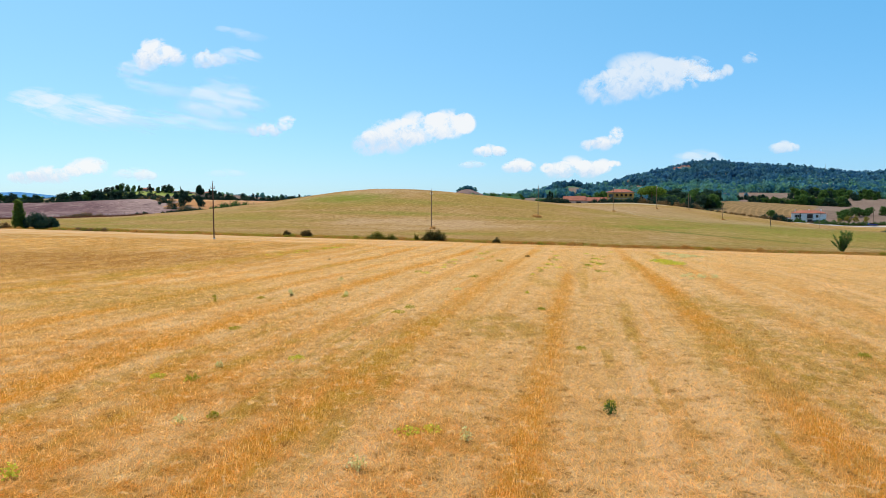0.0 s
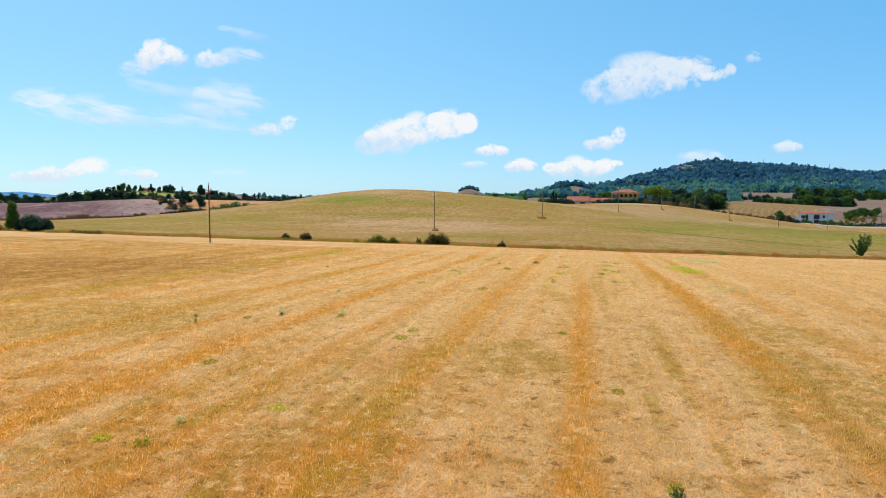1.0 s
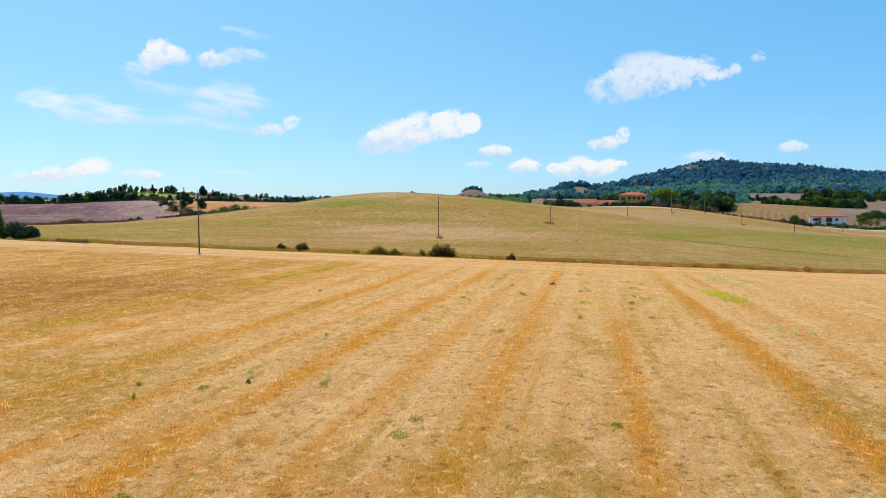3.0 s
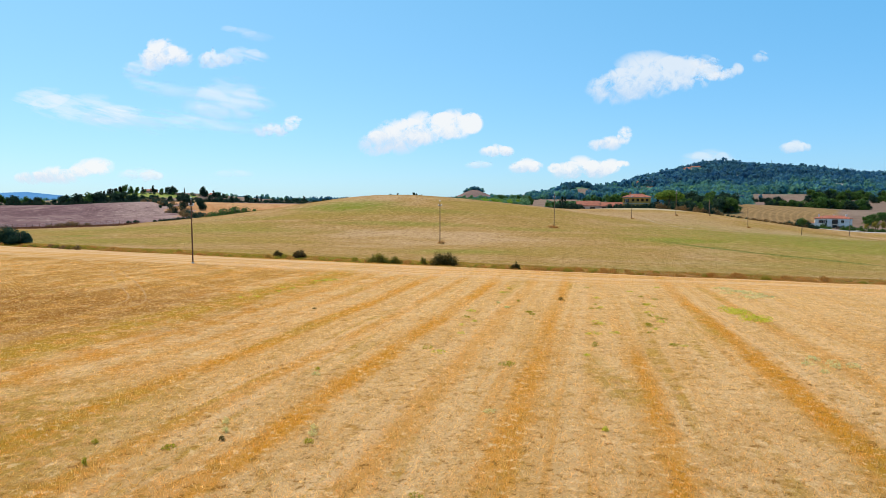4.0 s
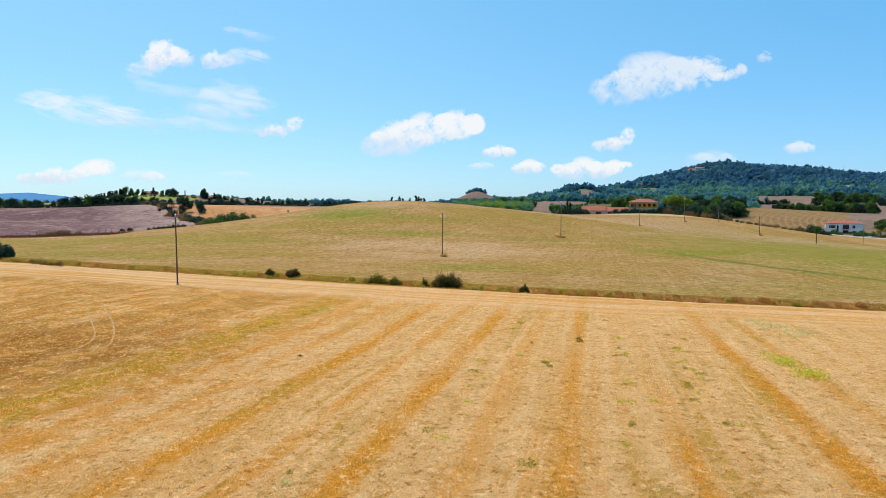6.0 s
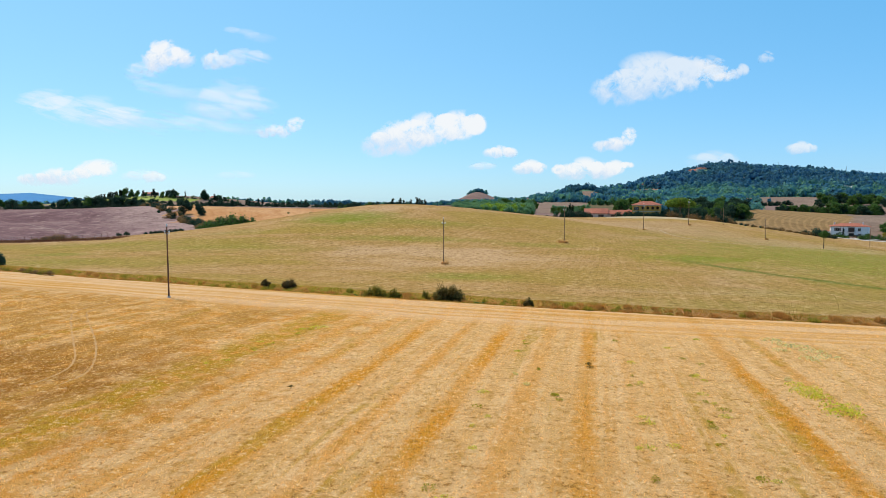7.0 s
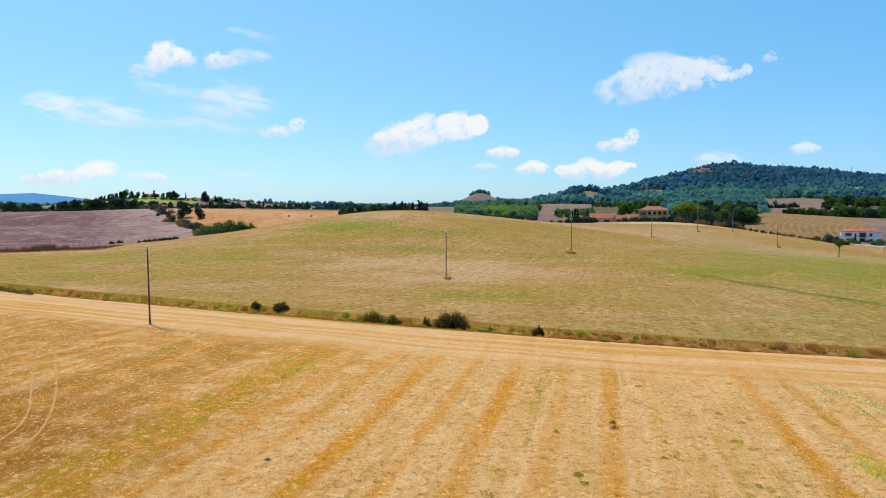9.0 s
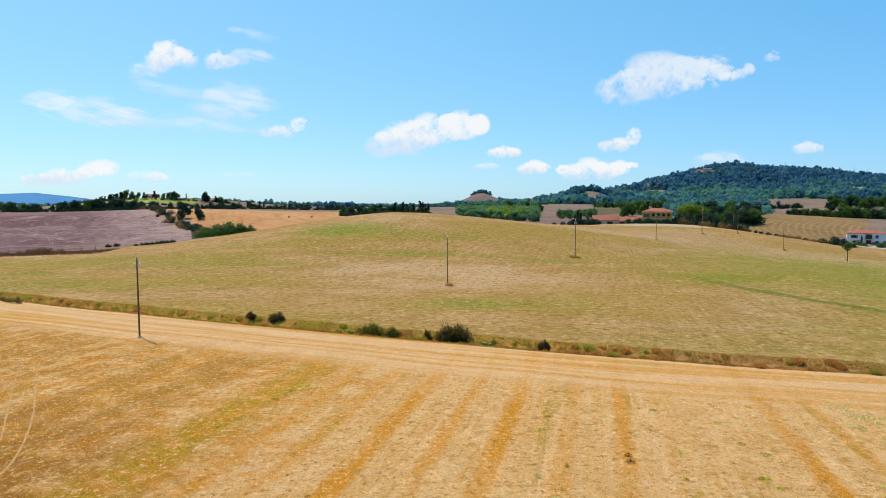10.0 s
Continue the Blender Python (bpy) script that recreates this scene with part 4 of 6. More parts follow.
pine.matrix_basis = stand(pine, 106.8, 313.5, 0.4, 10.3) @ Matrix.Diagonal((1.15, 1.15, 1, 1))
for x, y, h in ((120, 328, 7.2), (126, 331, 7.0), (132, 330, 5.8), (137, 324, 4.0), (124, 338, 7.4), (114, 334, 7.0), (141, 336, 4.6), (110, 340, 7.0)):
    oaks.put(x, y, h)
for i in range(17):
    x = 95 + 2.9 * i
    (dry_shrubs if i % 3 else shrubs).put(x, 301 + 1.2 * rng.random() - max(0, x - 112) * 0.05, 2.4 + 1.8 * rng.random() if i < 11 else 1.6)
for x, y, h in ((52.4, 300, 4.3), (55.7, 298, 4.2), (58.5, 299, 3.8), (48.4, 298, 2.2), (45.5, 299, 1.8), (42, 300, 1.5), (50, 301, 3.2), (61, 303, 3.4)):
    shrubs.put(x, y, h)
for x, y, h in ((52.8, 302, 7.4), (54.0, 303, 6.4), (51.9, 304, 5.4), (103, 318, 8)):
    cypresses.put(x, y, h)
for i in range(9):
    shrubs.put(80.5 + 1.9 * i, 301.2, 2.1, 0.0, label="clipped green hedge bush before the villa")
for x, y, h in ((79.5, 303, 3.6), (84, 302.6, 3.4), (75.8, 306, 3.0), (92.5, 302.4, 3.6), (96.5, 303, 4.2), (99, 305, 3.6)):
    shrubs.put(x, y, h)
# the hedge down to the white house, and the trees about it
for i in range(22):
    u = i / 21
    x, y = 120 + 40 * u, 305 - 26 * u
    (dry_shrubs if 0.35 < u < 0.95 else shrubs).put(x + rng.normal() * 0.7, y + rng.normal() * 0.5 + 1.5, 1.0 + 1.5 * u * rng.random() + 0.5 * u)
for x, y, h in ((154.6, 285, 4.6), (159, 287, 4.0), (150.8, 287, 2.8)):
    shrubs.put(x, y, h)
slim = [(0.2, 0, 4.0, 1.0, 1.0, 0.9), (-0.6, 0.2, 4.4, 0.9, 0.9, 0.8), (0.7, -0.2, 4.6, 0.8, 0.8, 0.7), (0, 0, 5.0, 0.8, 0.8, 0.7)]
put(make_tree("olive_tree", "small olive tree with a tall bare trunk", 5.6, 2.4, 3.0, M_GREEN_LEAF, 141, 700, 0.14, lumps=slim, thick=0.02), 113.8, 212)
cypresses.put(176.6, 302, 5.4)
for x, y, h in ((176, 303, 3.4), (180, 305, 2.4), (190, 309, 3.2), (194, 311, 4.0), (199, 311, 3.4)):
    green_shrubs.put(x, y, h)
for x, y, h in ((219, 336, 4.6), (224, 340, 5.4), (230, 344, 5.6), (236, 346, 5.2), (243, 348, 5.0), (251, 348, 5.2), (260, 350, 5.6), (268, 350, 6)):
    greens.put(x, y, h, wide=1.5)
for x, y, h in ((211, 318, 4.4), (216, 320, 3.8), (206, 316, 3.5), (221, 318, 3.6)):
    olives.put(x, y, h, label="pale grey-green willow beside the drive")
for i in range(12):
    green_shrubs.put(200 + 2.4 * i, 305 - 0.4 * i, 2 + 1.2 * rng.random())
for x, y, h in ((190, 258, 4.6), (194, 257, 4.0), (187, 258, 2.6), (199, 256, 5)):
    shrubs.put(x, y, h, label="dark hedge bush at the bend of the road")
# woods and hedges behind the ribbed field
for i in range(64):
    b = 0.535 + 0.17 * (i / 63)
    y = 482 + 26 * rng.random()
    tall = 5.2 if b > 0.615 else 3.0
    (greens if i % 3 else oaks).put(b * (y - 31), y, tall + 3.5 * rng.random(), wide=1.25)
for i in range(20):
    b = 0.485 + 0.07 * (i / 19)
    (shrubs if i % 3 else oaks).put(b * 600, 628 + 6 * rng.random(), 3.5 + 2.5 * rng.random())
for i in range(30):
    b = 0.57 + 0.14 * (i / 29)
    y = 600 + 60 * rng.random()
    (greens if i % 3 else oaks).put(b * y, y, 7 + 5 * rng.random(), wide=1.2)
for i in range(60):
    y = 370 + 80 * rng.random()
    b = 0.372 + 0.112 * rng.random()
    (oaks if i % 3 else greens).put(b * (y - 31), y, 6 + 4 * rng.random(), wide=1.2)


# ---- far woods on the hills: one mass of clumped crowns ----
def clump_forms(count, seed):
    """Crowns as loose heaps of leaf masses, each of its own shape."""
    out = []
    for i in range(count):
        g = np.random.default_rng(seed + i)
        lumps = np.array([(0.42 * g.normal(), 0.42 * g.normal(), 0.2 * g.normal(), 0.6, 0.6, 0.5) for _ in range(3)] + [(0, 0, 0.15, 0.75, 0.75, 0.75)])
        v, _ = ring(64, seed + i)
        v[:, 2] = np.abs(v[:, 2]) * np.where(g.random(64) < 0.8, 1, -1)
        p = g.integers(0, 4, 64)
        out.append(leaf_cloud(lumps[p, :3] + v * lumps[p, 3:] * (0.8 + 0.3 * g.random((64, 1))), 0.30, seed + 50 + i, v, 0.55, 0.9))
    return out


def wood(name, label, x, y, r, forms):
    V, F, n = [], [], 0
    g = np.random.default_rng(3)
    for i in range(len(x)):
        v, f = forms[i % len(forms)]
        a = g.random() * 6.28
        c, s = math.cos(a), math.sin(a)
        w = np.stack([v[:, 0] * c - v[:, 1] * s, v[:, 0] * s + v[:, 1] * c, v[:, 2] * (1.0 + 0.5 * g.random())], 1) * r[i]
        V.append(w + (x[i], y[i], 0))
        F.append(f + n)
        n += len(v)
    V = np.concatenate(V)
    V[:, 2] += np.repeat(elev(x, y) + r * 0.45, [len(forms[i % len(forms)][0]) for i in range(len(x))])
    return tagged(new(name, np_mesh(name, V, np.concatenate(F), (M_HAZED_WOOD,))), label, "woodland", kind="stuff")


FORMS = clump_forms(12, 20)


def within(x, y, *ovals):
    hit = np.zeros(len(x), bool)
    for cx, cy, rx, ry in ovals:
        hit |= np.hypot((x - cx) / rx, (y - cy) / ry) < 1
    return hit


def bearing_of(x, y):
    return x / (y - 31)


# the big hill: wood from the valley's edge up to the ridge, with a few clearings
n = 30000
Y = 840 + 560 * rng.random(n)
X = (0.13 + 0.95 * rng.random(n)) * (Y - 31)
B = bearing_of(X, Y)
clear = within(X, Y, (203, 940, 28, 40), (348, 954, 9, 46), (372, 930, 24, 8), (262, 1050, 50, 46), (322, 1075, 44, 52), (626, 985, 22, 34), (500, 1268, 26, 40), (500, 1130, 12, 10), (395, 1010, 20, 14))
clear |= (B > 0.495) & (B < 0.63) & (Y < 905 - 400 * np.abs(B - 0.55)) | (B > 0.665) & (B < 0.72) & (Y < 900)
keep = (elev(X, Y) > 14 + 3 * np.sin(X * 0.03) * np.sin(Y * 0.021)) & ~clear & (Y < 1350 + 50 * (X > 300)) & ((X < 1000) | (rng.random(n) < 0.3))
X, Y = X[keep][:12000], Y[keep][:12000]
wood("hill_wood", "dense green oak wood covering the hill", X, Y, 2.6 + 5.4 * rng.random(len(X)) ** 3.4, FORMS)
# the wooded dip behind the villa
n = 900
Y = 440 + 420 * rng.random(n)
X = (0.352 + 0.135 * rng.random(n) + 0.014 * rng.normal(size=n)) * (Y - 31)
wood("dip_wood", "mixed wood filling the dip behind the villa", X, Y, 2.0 + 1.8 * rng.random(n), FORMS)
# belts across the valley floor and round the bare cone
n = 1200
X, Y = -330 + 640 * rng.random(n), 1000 + 110 * rng.random(n)
ok = ~within(X, Y, (45, 1150, 26, 60))
X, Y = X[ok], Y[ok]
wood("valley_wood", "belts of dark wood across the valley floor", X, Y, 2.4 + 2.6 * rng.random(len(X)) + 0.8 * (np.abs(X - 65) < 65) - 1.2 * (X < -20), FORMS)
X, Y = np.concatenate([50 + 9 * rng.normal(size=34), 8 + 16 * rng.random(14), 78 + 34 * rng.random(40)]), np.concatenate([1197 + 8 * rng.random(34), 1090 + 10 * rng.random(14), 1120 + 50 * rng.random(40)])
wood("hilltop_wood", "small dark copse capping the bare cone hill", X, Y, 2.7 + 1.5 * rng.random(len(X)), FORMS)
n = 420
X, Y = -900 + 760 * rng.random(n), 830 + 60 * rng.random(n)
wood("ridge_wood", "dark belt of wood along the low ridge", X, Y, 2.4 + 2.2 * rng.random(n), FORMS)
n = 260
Y = 880 + 110 * rng.random(n)
X = (0.12 + 0.2 * rng.random(n)) * Y
ok = ~within(X, Y, (203, 935, 30, 50), (290, 1050, 60, 80))
wood("knoll_wood", "mixed wood round the foot of the knoll", X[ok], Y[ok], 2.3 + 2.2 * rng.random(ok.sum()), FORMS)
n = 300
Y = 640 + 220 * rng.random(n)
X = (0.64 + 0.2 * rng.random(n)) * Y
ok = ~((X / Y > 0.67) & (X / Y < 0.74) & (Y > 720))
wood("slope_wood", "mixed wood on the slope above the house", X[ok], Y[ok], 2.4 + 2.2 * rng.random(ok.sum()), FORMS)


# ---- poles ----
def make_pole(h=9.0, thick=0.105, label="brown wooden power pole with three white insulators", bare=False, wood=M_POLE, footing=True):
    thing = tagged(new("power_pole"), label, "power pole")
    V, F = tube([[(0, 0, -0.4, thick), (0, 0, h * 0.5, thick * 0.86), (0, 0, h, thick * 0.7)]], 12)
    top = bmesh.new()
    bmesh.ops.create_cone(top, segments=12, radius1=thick * 0.7, radius2=0.02, depth=0.1, cap_ends=True, matrix=Matrix.Translation((0, 0, h + 0.05)))
    part("shaft", np_mesh("shaft", V, F, (), True), wood, thing)
    part("cap", top, M_STEEL, thing)
    if footing:
        base = bmesh.new()
        bmesh.ops.create_cone(base, segments=12, radius1=0.25, radius2=0.17, depth=0.22, cap_ends=True, matrix=Matrix.Translation((0, 0, 0.09)))
        part("footing", base, M_CONCRETE, thing)
    if bare:
        return thing
    part("crossarm", boxes((-0.34, 0.34, -0.05, 0.05, h - 0.88, h - 0.78), bevel=0.012), M_STEEL, thing)
    for x, z in ((-0.3, h - 0.78), (0.3, h - 0.78), (0, h + 0.1)):
        bm = bmesh.new()
        bmesh.ops.create_cone(bm, segments=10, radius1=0.03, radius2=0.03, depth=0.16, cap_ends=True, matrix=Matrix.Translation((x, 0, z + 0.06)))
        pin = part("pin", bm, M_STEEL, thing)
        bm = bmesh.new()
        for r, u in ((0.1, 0.14), (0.12, 0.2), (0.085, 0.27)):
            bmesh.ops.create_cone(bm, segments=12, radius1=r, radius2=r * 0.55, depth=0.08, cap_ends=True, matrix=Matrix.Translation((x, 0, z + u)))
        part("insulator", bm, M_CERAMIC, pin, "white ceramic insulator")
    return thing


pole = make_pole()
tagged(pole, group="line of power poles")
put(pole, -37.1, 98.7)
# farther poles: their sunlit look is put into this paler brown
M_SUNLIT_POLE = plain("sunlit_pole_wood", (0.24, 0.14, 0.085), (0.33, 0.21, 0.13), 1.5, 0.9, 0.4, 0.0, 0.08)
sunlit_pole = tagged(make_pole(9.0, 0.11, "wooden power pole in sunlit pale brown, three white insulators", False, M_SUNLIT_POLE, False), group="line of power poles")
put(sunlit_pole, -2.7, 144.2, 0.1)
for x, y, s, turn in ((28.4, 182.5, 1.03, 0.15), (66, 237, 1.0, 0.2), (92.8, 266, 1.1, 0.25)):
    copy_thing(sunlit_pole, stand(None, x, y, turn, s))
plain_pole = make_pole(7.0, 0.12, "bare wooden pole in sunlit pale brown on the mown hill", True, M_SUNLIT_POLE, False)
tagged(plain_pole, group="line of bare poles")
put(plain_pole, 110.4, 275)
for x, y, s, tilt in ((108, 236, 1.0, -0.04), (161.8, 262, 1.0, 0.0), (133.4, 330, 1.25, 0.0), (212.9, 302, 1.25, 0.0)):
    copy_thing(plain_pole, stand(plain_pole, x, y, 0.3, s) @ Matrix.Rotation(tilt, 4, "Y"))


def scuff(x, y, w, label):
    """A heap of dry earth and weeds left round a pole by the mower."""
    bm = bmesh.new()
    bmesh.ops.create_icosphere(bm, subdivisions=3, radius=1)
    for v in bm.verts:
        v.co *= 0.85 + 0.4 * noise.noise(v.co * 2.1 + Vector((x, y, 0)))
        v.co = Vector((v.co.x * w, v.co.y * w * 0.7, max(-0.1, v.co.z * 0.55)))
    me = bpy.data.meshes.new("earth_mound")
    bm.to_mesh(me)
    bm.free()
    me.materials.append(M_HEAP)
    me.polygons.foreach_set("use_smooth", np.ones(len(me.polygons), bool))
    return put(tagged(new("earth_mound", me), label, "mound"), x, y)


M_HEAP = plain("dry_earth", (0.38, 0.17, 0.055), (0.50, 0.26, 0.09), 1.5, 0.95, 0.8)
for x, y, w in ((-2.4, 143.9, 1.0), (28.7, 182.2, 1.4), (-2.9, 144.6, 0.6), (27.6, 182.6, 0.9), (93, 265.7, 0.9), (110.6, 274.8, 0.8), (108.2, 235.8, 0.9)):
    scuff(x, y, w * 0.65, "small heap of dry brown earth at a pole")


# ---- buildings ----
def arch_panel(bm, x0, x1, z0, z1, spring, gap, y0, y1, n=10):
    """A wall bay with a round-headed opening."""
    a, b = x0 + gap, x1 - gap
    r, mid = (b - a) / 2, (a + b) / 2
    prism(bm, [(x0, z0), (a, z0), (a, spring), (x0, spring)], y0, y1)
    prism(bm, [(b, z0), (x1, z0), (x1, spring), (b, spring)], y0, y1)
    arc = [(mid - r * math.cos(math.pi * i / n), spring + r * math.sin(math.pi * i / n)) for i in range(n + 1)]
    half = n // 2
    prism(bm, [(x0, spring)] + arc[:half + 1] + [(mid, z1), (x0, z1)], y0, y1)
    prism(bm, [(mid, z1)] + arc[half:] + [(x1, spring), (x1, z1)], y0, y1)


def hip_roof(x0, x1, y0, y1, z, rise, over=0.5, hip=True):
    """A roof of four slopes, or of two."""
    x0, x1, y0, y1 = x0 - over, x1 + over, y0 - over, y1 + over
    cut = (y1 - y0) / 2 if hip else 0.0
    mid = (y0 + y1) / 2
    bm = bmesh.new()
    lo = [bm.verts.new(p) for p in ((x0, y0, z), (x1, y0, z), (x1, y1, z), (x0, y1, z))]
    up = [bm.verts.new(p) for p in ((x0, y0, z + 0.15), (x1, y0, z + 0.15), (x1, y1, z + 0.15), (x0, y1, z + 0.15))]
    a, b = bm.verts.new((x0 + cut, mid, z + rise)), bm.verts.new((x1 - cut, mid, z + rise))
    bm.faces.new(lo[::-1])
    for i in range(4):
        bm.faces.new((lo[i], lo[(i + 1) % 4], up[(i + 1) % 4], up[i]))
    bm.faces.new((up[0], up[1], b, a))
    bm.faces.new((up[2], up[3], a, b))
    bm.faces.new((up[1], up[2], b))
    bm.faces.new((up[3], up[0], a))
    bmesh.ops.recalc_face_normals(bm, faces=bm.faces)
    return bm


def tile_rows(roof, x0, x1, y0, y1, z, rise, over=0.5, hip=True, step=0.45):
    """Raised rows of round tiles on the slope towards the yard, each a piece of its own."""
    x0, x1, y0, y1 = x0 - over, x1 + over, y0 - over, y1 + over
    cut, mid = (y1 - y0) / 2, (y0 + y1) / 2
    for i in range(1, int((x1 - x0) / step)):
        x = x0 + i * step
        u = 1.0 if not hip else min(1.0, min(x - x0, x1 - x) / cut)
        if u < 0.08:
            continue
        bm = bmesh.new()
        top = (x, y0 + (mid - y0) * u, z + 0.15 + (rise - 0.15) * u)
        w, t = 0.09, 0.08
        q = [bm.verts.new(p) for p in ((x - w, y0 - 0.03, z + 0.13), (x, y0 - 0.03, z + 0.15 + t), (x + w, y0 - 0.03, z + 0.13),
                                       (top[0] - w, top[1], top[2] - 0.02), (top[0], top[1], top[2] + t), (top[0] + w, top[1], top[2] - 0.02))]
        bm.faces.new((q[0], q[1], q[4], q[3]))
        bm.faces.new((q[1], q[2], q[5], q[4]))
        bm.faces.new((q[0], q[2], q[1]))
        part("roof_course", bm, M_TILE, roof)


def window(parent, x, z, w, h, y, shutter=None):
    f = 0.08
    ob = part("window", boxes((x - w / 2 - f, x + w / 2 + f, y - 0.06, y + 0.02, z - f, z), (x - w / 2 - f, x + w / 2 + f, y - 0.06, y + 0.02, z + h, z + h + f),
                              (x - w / 2 - f, x - w / 2, y - 0.06, y + 0.02, z, z + h), (x + w / 2, x + w / 2 + f, y - 0.06, y + 0.02, z, z + h),
                              (x - 0.03, x + 0.03, y - 0.05, y, z, z + h)), M_CONCRETE, parent)
    part("pane", boxes((x - w / 2, x - 0.03, y - 0.015, y - 0.005, z, z + h), (x + 0.03, x + w / 2, y - 0.015, y - 0.005, z, z + h)), M_GLASS, ob)
    if shutter:
        for sx in (x - w / 2 - 0.35, x + w / 2 + 0.35):
            part("shutter", boxes((sx - 0.25, sx + 0.25, y - 0.09, y - 0.062, z - 0.05, z + h + 0.05), bevel=0.01), shutter, ob)
    return ob


def build_villa():
    v = tagged(new("villa"), "ochre two-storey villa with arcaded loggias and red roof", "house")
    L, D, H = 12.6, 8.0, 5.7
    part("wall", boxes((0, L, D - 0.4, D, -1, H), (0, 0.4, 0, D - 0.4, -1, H), (L - 0.4, L, 0, D - 0.4, -1, H), (0.4, L - 0.4, 2.6, 2.9, -1, H), (0.4, 3.6, 0.0, 0.4, -1, H)), M_OCHRE, v)
    part("floor_slab", boxes((0.4, L - 0.4, -0.1, 2.6, 2.75, 2.98), (0.4, L - 0.4, 0, 2.6, -1, 0.05)), M_CONCRETE, v)
    bay = (L - 4.0) / 4
    for i in range(4):
        bm = bmesh.new()
        arch_panel(bm, 3.6 + bay * i, 3.6 + bay * (i + 1), 3.0, H, 4.35, 0.32, 0.0, 0.38)
        part("loggia_arch", bm, M_OCHRE, v)
        bm = bmesh.new()
        arch_panel(bm, 3.6 + bay * i, 3.6 + bay * (i + 1), 0.05, 2.74, 1.5, 0.32, 0.0, 0.38)
        part("porch_arch", bm, M_OCHRE, v)
    for i in range(4):
        part("balustrade", boxes((3.6 + bay * i + 0.34, 3.6 + bay * (i + 1) - 0.34, 0.1, 0.22, 2.99, 3.75)), M_OCHRE, v)
    window(v, 1.9, 3.4, 1.0, 1.5, -0.003, M_SHUTTER)
    window(v, 1.9, 0.6, 1.0, 1.5, -0.003, M_SHUTTER)
    for i in range(4):
        x = 3.6 + bay * (i + 0.5)
        part("door", boxes((x - 0.55, x + 0.55, 2.54, 2.597, 3.0, 5.1), bevel=0.01), M_SHUTTER, v)
        part("door", boxes((x - 0.55, x + 0.55, 2.54, 2.597, 0.06, 2.2), bevel=0.01), M_SHUTTER, v)
    roof = part("roof", hip_roof(0, L, 0, D, H, 1.75, 0.6), M_TILE, v)
    tile_rows(roof, 0, L, 0, D, H, 1.75, 0.6)
    part("chimney", boxes((2.8, 3.4, 5.2, 5.8, H + 0.6, H + 2.3), (2.7, 3.5, 5.1, 5.9, H + 2.3, H + 2.42)), M_OCHRE, roof)
    part("cornice", boxes((-0.15, L + 0.15, -0.15, -0.004, H - 0.28, H - 0.02)), M_CONCRETE, v)
    v.matrix_basis = pose(82.2, 306.5, 6.1, 0, 0, -20)


def build_shed(name, label, x, y, z, L, D, H, rise, turn, wall_mat, doors):
    v = tagged(new(name), label, "farm building")
    part("wall", boxes((0, L, 0, 0.35, -1.5, H), (0, L, D - 0.35, D, -1.5, H), (0, 0.35, 0.35, D - 0.35, -1.5, H), (L - 0.35, L, 0.35, D - 0.35, -1.5, H)), wall_mat, v)
    for g0 in (0.0, L - 0.35):
        bm = bmesh.new()
        a = [bm.verts.new(p) for p in ((g0, 0, H), (g0, D, H), (g0, D / 2, H + rise - 0.1))]
        b = [bm.verts.new(p) for p in ((g0 + 0.35, 0, H), (g0 + 0.35, D, H), (g0 + 0.35, D / 2, H + rise - 0.1))]
        bm.faces.new(a), bm.faces.new(b[::-1])
        for i in range(3):
            bm.faces.new((a[i], b[i], b[(i + 1) % 3], a[(i + 1) % 3]))
        bmesh.ops.recalc_face_normals(bm, faces=bm.faces)
        part("gable", bm, wall_mat, v)
    roof = part("roof", hip_roof(0, L, 0, D, H, rise, 0.45, False), M_TILE, v)
    if y < 400:
        tile_rows(roof, 0, L, 0, D, H, rise, 0.45, False)
    for dx, w, h in doors:
        part("door", boxes((dx - w / 2, dx + w / 2, -0.05, -0.003, -1.4, h), bevel=0.01), M_SHUTTER, v)
    v.matrix_basis = pose(x, y, z, 0, 0, turn)


